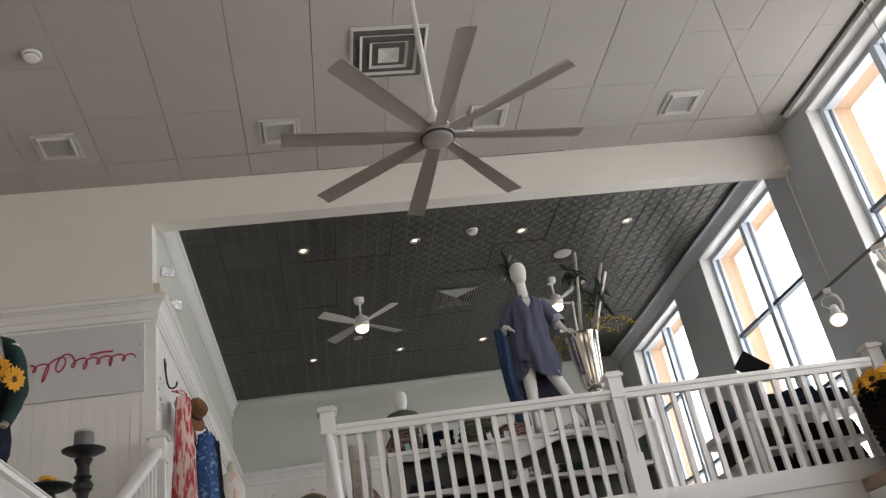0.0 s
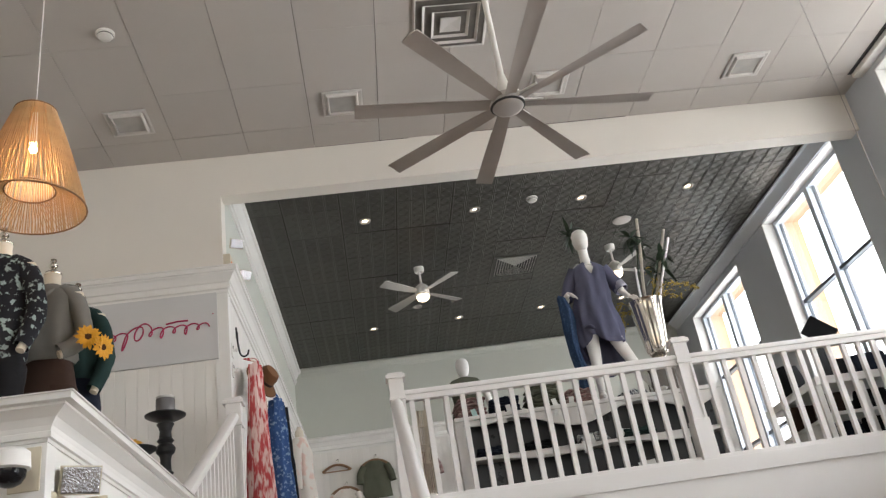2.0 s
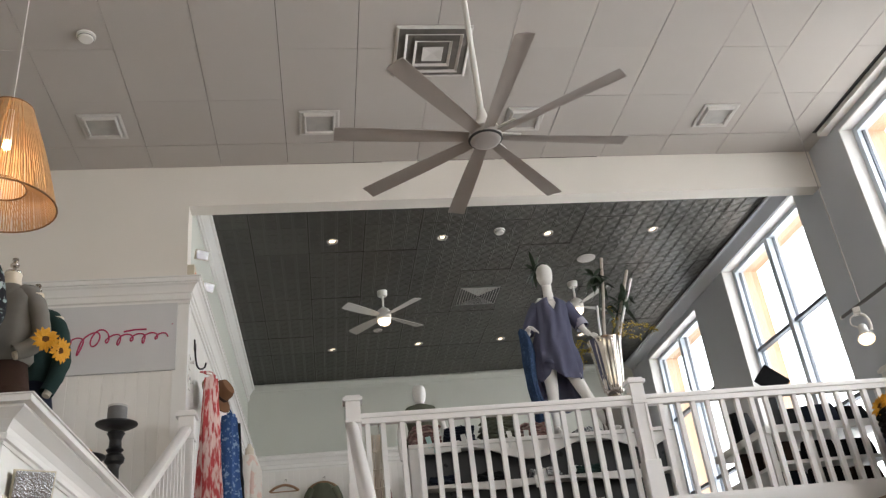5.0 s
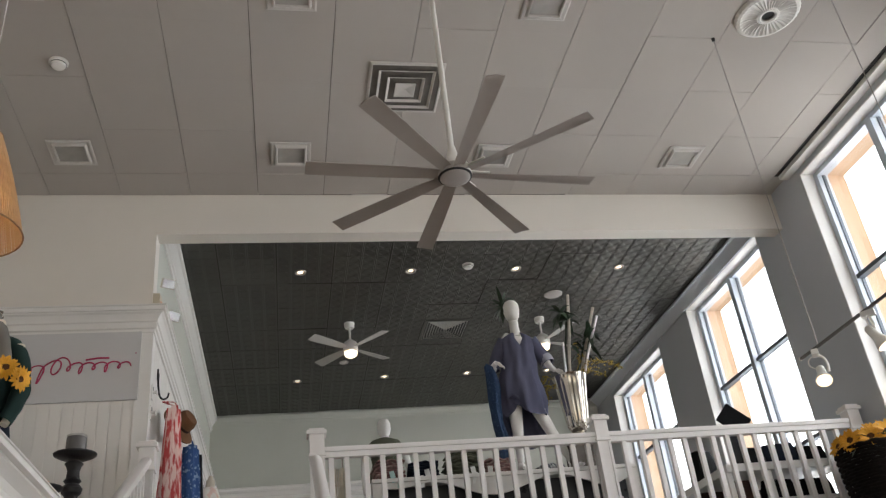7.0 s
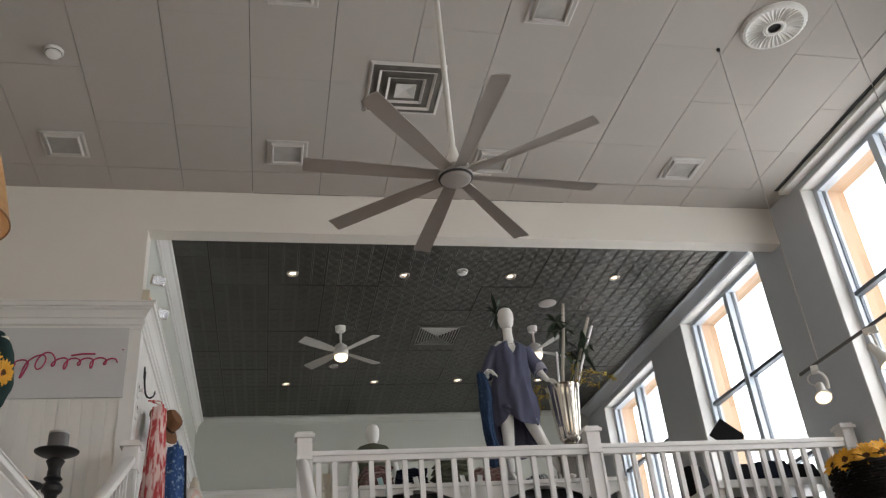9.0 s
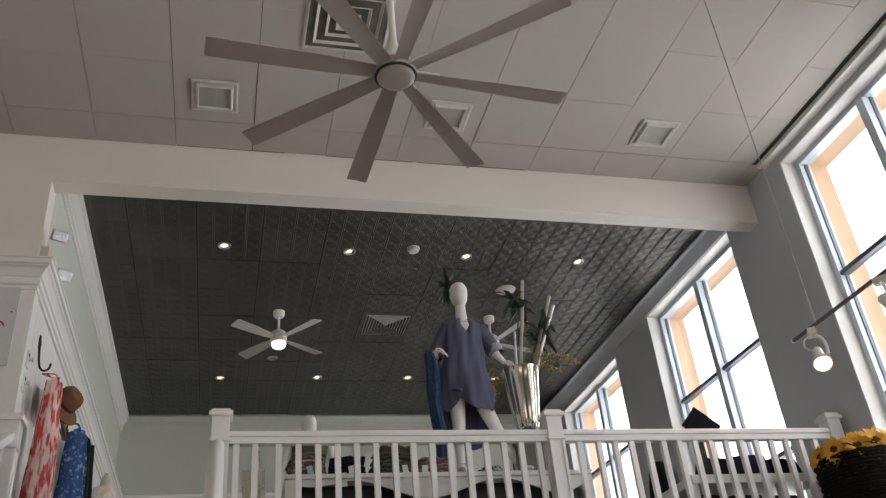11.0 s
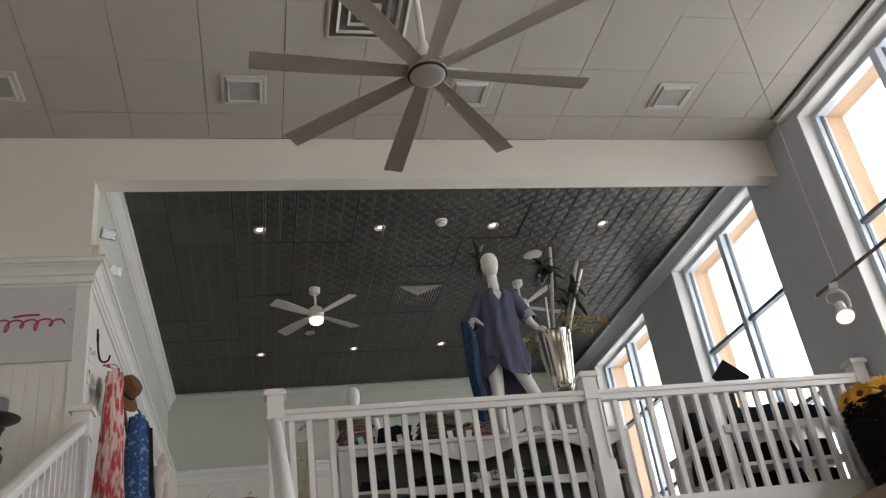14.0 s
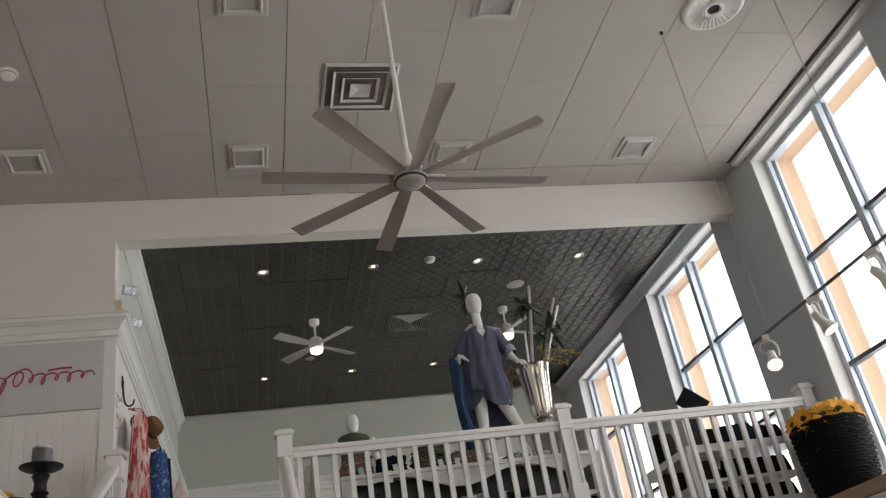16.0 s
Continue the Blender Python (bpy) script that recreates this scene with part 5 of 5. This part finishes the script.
rings = []
NZ = 80
for z, rx, ry, cx, f, tail, vee in ((1.325, 0.062, 0.056, -0.025, 0, 0, 0.135), (1.305, 0.10, 0.075, -0.025, 0.0, 0, 0.12), (1.27, 0.158, 0.095, -0.027, 0.001, 0, 0.095), (1.21, 0.168, 0.115, -0.03, 0.003, 0, 0.045), (1.12, 0.158, 0.12, -0.032, 0.005, 0, 0.0), (1.0, 0.165, 0.125, -0.035, 0.008, 0, 0), (0.88, 0.180, 0.135, -0.055, 0.011, 0, 0), (0.76, 0.20, 0.145, -0.055, 0.014, 0, 0), (0.64, 0.212, 0.15, -0.055, 0.016, 0.02, 0), (0.54, 0.205, 0.15, -0.055, 0.014, 0.12, 0), (0.49, 0.195, 0.148, -0.03, 0.010, 0.24, 0)):
    ring = []
    for k in range(NZ):
        a = 2 * math.pi * k / NZ
        back = max(0.0, math.sin(a)) ** 0.6
        knot = math.exp(-((a - 4.05) / 0.40) ** 2) * max(0.0, 0.75 - z) / 0.25
        drop = vee * max(0.0, 1 - abs(a - 4.71) / (0.10 + 4.2 * max(0.0, vee - 0.03)))
        zz = z - tail * back - drop + 0.09 * knot - 0.02 * math.cos(a) * max(0.0, 0.8 - z)
        fold = f * (math.sin(9 * a + z * 6) + 0.7 * math.sin(14 * a - z * 11)) + 0.012 * math.sin(6 * a + 14 * z) * max(0.0, 1.0 - z)
        pinch = 1 - 0.18 * knot
        ring.append((cx + (rx * pinch + fold) * math.cos(a), (ry * pinch + fold) * math.sin(a), zz))
    rings.append(ring)
dress = garment("tunic_dress", rings, SLATE, "slate blue cotton tunic dress knotted at the hem", "dress", M0, 0,
                [([(-0.15, 0, 1.255), (-0.205, 0.02, 1.16), (-0.25, 0.035, 1.06), (-0.278, 0.03, 0.985)], [0.066, 0.056]), ([(0.11, 0, 1.255), (0.165, 0.015, 1.17), (0.215, 0.02, 1.08), (0.245, 0.01, 1.02)], [0.070, 0.062])])
part("cuff", tube(bmesh.new(), bend([(0.226, 0.02, 1.085), (0.240, 0.01, 1.05), (0.250, 0.0, 1.015)], 3), 0.067, 16, caps=False), surface("pale_blue_facing", (0.36, 0.36, 0.43), 0.85, var=0.08, bump=0.3, fine=220), dress, "pale rolled cuff", 60)
part("knot", tube(bmesh.new(), bend([(-0.20, -0.10, 0.66), (-0.165, -0.15, 0.65), (-0.13, -0.145, 0.63)], 4), [0.010, 0.014, 0.018, 0.019, 0.020, 0.019, 0.017, 0.014, 0.010], 10), SLATE, dress, "knotted hem", 60)

rings = []
for k in range(13):
    u = k / 12
    w = 0.038 + 0.020 * u + 0.010 * math.sin(7 * u)
    cx, cy, z = -0.345 + 0.05 * u, -0.06 + 0.02 * u, 0.985 - 0.88 * u
    rings.append([(cx + w * math.cos(a) * (1 + 0.2 * math.sin(5 * a + 3 * u)) + 0.012 * math.sin(9 * u), cy + (0.04 + 0.02 * u) * math.sin(a) * (1 + 0.3 * math.sin(4 * a + 5 * u)), z + 0.02 * math.sin(2 * a)) for a in (2 * math.pi * i / 32 for i in range(32))])
garment("denim_jacket", rings, DENIM, "washed blue denim jacket draped over the mannequin's arm", "jacket", M0)


def leaf_tuft(parent, at, count, length, up=0.4, width=0.014, spread=1.0):
    """Long strap leaves arching from one point, each a part of its own."""
    at = Vector(at)
    for k in range(count):
        bm = bmesh.new()
        a = 2 * math.pi * k / count + random.uniform(-0.4, 0.4)
        ln = length * random.uniform(0.6, 1.1)
        lift = random.uniform(-0.5, 1.0) * up
        d = Vector((math.cos(a) * spread, math.sin(a), 0))
        s = Vector((-math.sin(a), math.cos(a), 0)) * width
        q = []
        for u, w in ((0, 0.35), (0.3, 1.0), (0.65, 0.8), (1.0, 0.05)):
            c = at + d * ln * u + Vector((0, 0, ln * (lift * u * 1.6 - 0.75 * u * u)))
            q.append((bm.verts.new(c - s * w), bm.verts.new(c + Vector((0, 0, -0.004)) * w), bm.verts.new(c + s * w)))
        for p0, p1 in zip(q, q[1:]):
            bm.faces.new((p0[0], p0[1], p1[1], p1[0]))
            bm.faces.new((p0[1], p0[2], p1[2], p1[1]))
        part("leaf", bm, LEAF, parent, "", 60)


random.seed(31)
hp = thing("leaf_headpiece", (2.02, 7.20, 5.01), "dark green leaf headpiece on the mannequin", "headpiece")
leaf_tuft(hp, (-0.07, -0.01, -0.01), 16, 0.125, 0.9, 0.021)
leaf_tuft(hp, (-0.06, 0.0, 0.02), 10, 0.10, 1.6, 0.019)
part("band", tube(bmesh.new(), [(0.0 + 0.085 * math.cos(a), -0.06 + 0.012 * math.cos(a), -0.045 + 0.10 * math.sin(a)) for a in (2 * math.pi * k / 28 for k in range(29))], 0.005, 6), LEAF, hp, "thin dark head band")

st = thing("plinth", (2.44, 7.12, 3.35), "grey-brown square plinth under the vase", "plinth")
part("block", boxed(-0.10, 0.10, -0.10, 0.10, 0, 0.26, bevel=0.006), surface("grey_brown_stain", (0.16, 0.14, 0.12), 0.6, var=0.15, bump=0.15), st, "", None)
part("top_slab", boxed(-0.115, 0.115, -0.115, 0.115, 0.26, 0.285, bevel=0.006), surface("grey_stain", (0.22, 0.20, 0.18), 0.5, var=0.15, bump=0.15), st, "", None)
vase = thing("vase", (2.475, 7.12, 3.635), "tall polished silver fluted vase holding branches", "vase")
NV = 64
prof = [(0.07, 0.0), (0.072, 0.012), (0.045, 0.025), (0.04, 0.04), (0.062, 0.055), (0.088, 0.09), (0.102, 0.15), (0.114, 0.25), (0.127, 0.36), (0.137, 0.46), (0.145, 0.53), (0.156, 0.575), (0.160, 0.582), (0.152, 0.582), (0.138, 0.53), (0.126, 0.42), (0.10, 0.2)]
bm = loft(bmesh.new(), [[((r * (1 + (0.06 * abs(math.sin(4 * t + 0.5)) - 0.035 if 0.05 < z < 0.56 else 0))) * math.cos(t), (r * (1 + (0.06 * abs(math.sin(4 * t + 0.5)) - 0.035 if 0.05 < z < 0.56 else 0))) * math.sin(t), z) for t in (2 * math.pi * k / NV for k in range(NV))] for r, z in prof])
part("body", bm, CHROME, vase, "", 50)
br = thing("branch_arrangement", (2.445, 7.12, 4.0), "bare sticks, dark strap leaves and mustard blossom in the vase", "arrangement")
for name, pts, r, m in (("stick", [(0.01, 0, -0.2), (0.05, 0, 0.3), (0.12, 0.0, 0.72), (0.17, 0, 1.075)], 0.016, BIRCH), ("stick", [(0.05, 0.02, -0.2), (0.18, 0.02, 0.3), (0.415, 0.03, 0.945)], 0.015, BIRCH), ("stick", [(0.07, -0.03, -0.2), (0.20, -0.02, 0.3), (0.425, 0.0, 0.84)], 0.013, SILVERSTICK), ("stick", [(-0.02, -0.05, -0.2), (-0.01, -0.05, 0.25), (0.012, -0.05, 0.55)], 0.011, SILVERSTICK), ("stick", [(0.04, 0.05, -0.2), (0.15, 0.05, 0.3), (0.30, 0.06, 0.62)], 0.010, LEAF), ("stick", [(0.0, 0.05, -0.2), (0.04, 0.03, 0.4), (0.10, 0.0, 0.78)], 0.007, LEAF)):
    part(name, tube(bmesh.new(), bend(pts, 4), r, 8), m, br, "" if m is BIRCH else "silver stick" if m is SILVERSTICK else "dark green stem")
for at, n, ln in (((0.06, 0.0, 0.88), 10, 0.18), ((0.12, 0.0, 0.80), 6, 0.13), ((0.27, 0.03, 0.60), 11, 0.17), ((0.33, 0.04, 0.66), 8, 0.15), ((0.24, 0.05, 0.50), 6, 0.14), ((0.13, 0.03, 0.55), 5, 0.12)):
    leaf_tuft(br, at, round(n * 1.4), ln * 0.98, 1.0, 0.025)


def blossom(pts, count, spread):
    bm = bmesh.new()
    q = bend(pts, 8)
    tube(bm, q, 0.003, 5)
    for k in range(count):
        c = q[int(len(q) * (0.3 + 0.7 * k / count))] + Vector((random.gauss(0, spread), random.gauss(0, spread), random.gauss(0, spread)))
        bmesh.ops.create_icosphere(bm, subdivisions=1, radius=random.uniform(0.005, 0.011), matrix=Matrix.Translation(c))
    return bm


for pts, n in (([(0.05, -0.02, 0.15), (0.22, -0.05, 0.34), (0.42, -0.06, 0.33), (0.53, -0.06, 0.27)], 90), ([(0.05, -0.02, 0.15), (0.20, -0.04, 0.26), (0.36, -0.05, 0.22)], 50), ([(-0.05, 0.05, 0.15), (-0.15, 0.10, 0.26), (-0.24, 0.14, 0.12), (-0.26, 0.14, -0.08)], 90), ([(-0.04, 0.06, 0.15), (-0.14, 0.14, 0.18), (-0.18, 0.16, 0.0)], 60), ([(0.08, 0, 0.2), (0.18, 0.02, 0.42), (0.16, 0.03, 0.55)], 40)):
    tagged(part("blossom_spray", blossom(pts, n, 0.016), BUD, br, "mustard yellow blossom spray", 40), kind="stuff")

# second mannequin, on the gallery floor
M1 = (0.93, 9.0, DECK + 0.31)
bm = bmesh.new()
loft(bm, [oval(dx, dy, z - 0.085, rx, ry, 22) for z, rx, ry, dx, dy in ((1.475, 0.04, 0.05, 0, -0.02), (1.51, 0.062, 0.076, 0, -0.008), (1.57, 0.074, 0.092, 0, 0), (1.63, 0.074, 0.092, 0, 0.005), (1.67, 0.055, 0.07, 0, 0.008), (1.692, 0.01, 0.012, 0, 0.008))])
tube(bm, [(0, 0.01, 1.55), (0, 0.006, 1.44), (0, 0, 1.36), (0, 0, 1.33)], [0.045, 0.043, 0.052, 0.08], 16)
loft(bm, [oval(0, 0, z, rx, ry, 22) for z, rx, ry in ((0.78, 0.15, 0.10), (0.92, 0.155, 0.10), (1.06, 0.115, 0.085), (1.20, 0.14, 0.10), (1.30, 0.18, 0.085), (1.34, 0.13, 0.06), (1.36, 0.06, 0.05))])
for s in (-1, 1):
    limb([(0.075 * s, 0, 0.82), (0.085 * s, 0, 0.45), (0.09 * s, 0.02, 0.08)], 0.078, 0.032)
    tube(bm, [(0.09 * s, 0.03, 0.07), (0.095 * s, -0.05, 0.035), (0.10 * s, -0.15, 0.015)], [0.034, 0.036, 0.014], 10)
    limb([(0.19 * s, 0, 1.31), (0.235 * s, 0.02, 1.10), (0.25 * s, -0.03, 0.90), (0.25 * s, -0.08, 0.76)], 0.044, 0.022)
tagged(link_mesh("mannequin", bm, MANNE, 60), "white faceless mannequin standing on the gallery floor", "mannequin", "gallery mannequins").matrix_world = pose(*M1)
garment("vest_top", [oval(0, 0, z, rx, ry, 32, f, 7, z * 5) for z, rx, ry, f in ((0.74, 0.19, 0.14, 0.01), (0.95, 0.18, 0.13, 0.008), (1.1, 0.15, 0.115, 0.005), (1.22, 0.165, 0.12, 0.003), (1.31, 0.19, 0.10, 0.001), (1.355, 0.15, 0.08, 0), (1.375, 0.075, 0.065, 0))], OLIVE, "dark olive sleeveless top on the mannequin", "top", M1)

bs = thing("plinth", (0.93, 9.0, DECK), "round pale plinth under the mannequin", "plinth")
part("disc", lathe(bmesh.new(), [(0.26, 0.0), (0.26, 0.30), (0.25, 0.31)], 32), GREYM, bs)

# tall rack of garments behind the table
mac = thing("hanging_macrame", (0.42, 9.2, 3.2), "beige macrame hanging on a hooked stand", "macrame")
part("stand", tube(bmesh.new(), bend([(0.05, 0, -0.58), (0.05, 0, 0.9), (0.02, 0, 1.02), (-0.03, 0, 0.98)]), 0.008, 8), CHROME, mac)
for k in range(14):
    x = -0.1 + 0.2 * k / 13
    part("cord", tube(bmesh.new(), [(x + 0.006 * math.sin(k + 5 * u), -0.02 + 0.01 * math.cos(3 * u + k), 0.86 - 0.9 * u) for u in (0, 0.2, 0.4, 0.6, 0.8, 1.0)], 0.007, 6), NECKW, mac, "", 60)
for z in (0.7, 0.5, 0.3):
    part("knot_row", tube(bmesh.new(), [(-0.11, -0.02, z), (0, -0.03, z - 0.03), (0.11, -0.02, z)], 0.009, 6), NECKW, mac, "", 60)

# ---- gallery: white display unit by the windows ----
U = thing("display_shelf", (3.66, 6.86, DECK), "white open display shelf unit by the windows", "shelf unit")
UT = 3.25 - DECK
part("top_board", boxed(0, 1.18, 0, 1.1, UT - 0.07, UT, bevel=0.005), TRIM, U, "", None)
for z in (0.08, 0.32):
    part("shelf", boxed(0.05, 1.13, 0.03, 1.06, z - 0.03, z), TRIM, U, "", None)
for x in (0.0, 0.38, 0.76, 1.13):
    part("upright", boxed(x, x + 0.05, 0.02, 0.07, 0, UT - 0.071), TRIM, U, "", None)
    part("upright", boxed(x, x + 0.05, 1.0, 1.05, 0, UT - 0.071), TRIM, U, "", None)


def bag(at, w, d, h, material, label, turn=0, handles=True):
    b = thing("handbag", at, label, "bag", "bags on the display shelf", turn=turn)
    rings = []
    for k in range(9):
        u = k / 8
        s = 1 - 0.10 * u ** 2 + 0.05 * math.sin(math.pi * u)
        rings.append([(w / 2 * s * math.copysign(abs(math.cos(a)) ** 0.5, math.cos(a)), d / 2 * s * (1 - 0.5 * u) * math.copysign(abs(math.sin(a)) ** 0.6, math.sin(a)), h * u) for a in (2 * math.pi * i / 24 for i in range(24))])
    part("pouch", loft(bmesh.new(), rings), material, b, "", 50)
    if handles:
        part("strap", tube(bmesh.new(), bend([(-w * 0.3, 0, h * 0.9), (-w * 0.2, 0, h * 1.25), (w * 0.2, 0, h * 1.25), (w * 0.3, 0, h * 0.9)]), 0.007, 6), material, b)


random.seed(5)
bag((3.98, 7.03, 3.25), 0.32, 0.18, 0.17, BLACKC, "low black leather bag on the display shelf", 4, False)
bag((4.30, 7.03, 3.25), 0.32, 0.18, 0.19, NAVY, "low dark bag on the display shelf", -6, False)
bag((4.62, 7.05, 3.25), 0.30, 0.18, 0.16, BLACKC, "low black bag on the display shelf", 5, False)
bag((3.80, 7.55, 3.25), 0.22, 0.28, 0.30, BLACKC, "tall black slouchy bag on the display shelf", 20, False)
for x, m, h in ((3.88, BROWNT, 0.16), (4.25, BLACKC, 0.15), (4.62, BLACKC, 0.14)):
    bag((x, 7.12, DECK + 0.32), 0.33, 0.18, h + 0.05, m, "dark bag on the middle shelf", random.uniform(-8, 8), False)
    bag((x - 0.05, 7.55, DECK + 0.32), 0.33, 0.22, h + 0.06, m, "dark bag at the back of the middle shelf", random.uniform(-8, 8), False)
for x, m, h in ((3.90, NAVY, 0.15), (4.25, BLACKC, 0.16), (4.62, BROWNT, 0.14)):
    bag((x, 7.12, DECK + 0.08), 0.33, 0.18, h + 0.04, m, "dark bag on the low shelf", random.uniform(-8, 8), False)
ez = thing("display_stand", (3.84, 6.93, 3.25), "black square panel tilted on a short stand", "display stand")
part("post", boxed(-0.035, 0.035, -0.01, 0.02, 0.0, 0.36, bevel=0.003), BLACKM, ez, "", None)
bm = boxed(-0.13, 0.13, -0.012, 0.012, -0.09, 0.09, bevel=0.004)
bm.transform(pose(0.02, -0.06, 0.40, 25, 38, 0))
part("panel", bm, BLACKC, ez, "black padded panel", None)

# ---- street-side cabinet with the sunflower basket ----
RC = thing("display_cabinet", (4.24, 2.2, 0.0), "white wall cabinet with a weathered wood top", "cabinet")
RT = 2.50
part("body", boxed(0.03, 0.68, 0.0, 4.27, 0.0, RT - 0.10), RAIL, RC, "", None)
part("cornice", moulding(bmesh.new(), [(-0.01, -0.22), (0.01, -0.22), (0.014, -0.16), (0.03, -0.14), (0.035, -0.105), (-0.01, -0.105)], [(0.03, 4.27), (0.03, 0.0)], RT), RAIL, RC, "", 30)
part("wood_top", boxed(-0.02, 0.68, -0.02, 4.28, RT - 0.10, RT, bevel=0.006), WOODEDGE, RC, "weathered brown wood top", None)

bk = thing("wicker_basket", (4.62, 6.16, RT - 0.002), "dark brown woven wicker basket full of sunflowers", "basket")
rows = 26
for j in range(rows):
    u = j / (rows - 1)
    r = 0.235 + 0.065 * u ** 0.8 + 0.012 * math.sin(math.pi * u)
    weave = tube(bmesh.new(), [((r + 0.009 * math.sin(15 * a + math.pi * (j % 2))) * math.cos(a), (r + 0.009 * math.sin(15 * a + math.pi * (j % 2))) * math.sin(a), 0.014 + 0.60 * u + random.uniform(-0.002, 0.002)) for a in (2 * math.pi * k / 60 for k in range(61))], random.uniform(0.0115, 0.0135), 6)
    part("woven_rod", weave, WICKER, bk, "", 60)
for k in range(30):
    a = 2 * math.pi * k / 30
    part("stake", tube(bmesh.new(), [((0.235 + 0.065 * u ** 0.8 + 0.012 * math.sin(math.pi * u)) * math.cos(a), (0.235 + 0.065 * u ** 0.8 + 0.012 * math.sin(math.pi * u)) * math.sin(a), 0.005 + 0.62 * u) for u in (0, 0.25, 0.5, 0.75, 1.0)], 0.006, 5), WICKER, bk)
part("base", lathe(bmesh.new(), [(0.23, 0.0), (0.24, 0.012), (0.001, 0.02)], 32), WICKER, bk)
part("rim", tube(bmesh.new(), [(0.30 * math.cos(a), 0.30 * math.sin(a), 0.625 + 0.006 * math.sin(14 * a)) for a in (2 * math.pi * k / 60 for k in range(61))], 0.017, 7), WICKER, bk)
part("moss", lathe(bmesh.new(), [(0.285, 0.57), (0.20, 0.60), (0.001, 0.62)], 24), LEAF, bk, "dark leafy filling")
random.seed(17)
for a, r, lean, s in ((200, 0.27, 0.9, 0.085), (235, 0.25, 0.8, 0.088), (268, 0.24, 0.75, 0.09), (300, 0.25, 0.85, 0.092), (330, 0.27, 0.9, 0.085), (165, 0.27, 0.9, 0.08), (10, 0.24, 0.7, 0.085), (250, 0.11, 0.35, 0.09), (330, 0.12, 0.35, 0.085), (120, 0.14, 0.4, 0.085), (60, 0.2, 0.6, 0.08), (185, 0.12, 0.4, 0.085), (283, 0.18, 0.55, 0.085)):
    ca, sa = math.cos(radians(a)), math.sin(radians(a))
    sunflower((4.62 + r * ca, 6.16 + r * sa, RT + 0.73 - 0.22 * r + random.uniform(-0.015, 0.02)), facing(ca * lean - 0.1, sa * lean - 0.25, 0.5), s * 1.25, "golden sunflower in the wicker basket", "basket sunflowers")
for k in range(16):
    a = radians(200 + 12 * k)
    o = thing("leaf_sprig", (4.62 + 0.24 * math.cos(a), 6.16 + 0.24 * math.sin(a), RT + 0.63), "dark green sunflower leaf over the basket rim", "leaf", "basket leaves")
    leaf_tuft(o, (0, 0, 0), 4, 0.11, 0.9, 0.026)
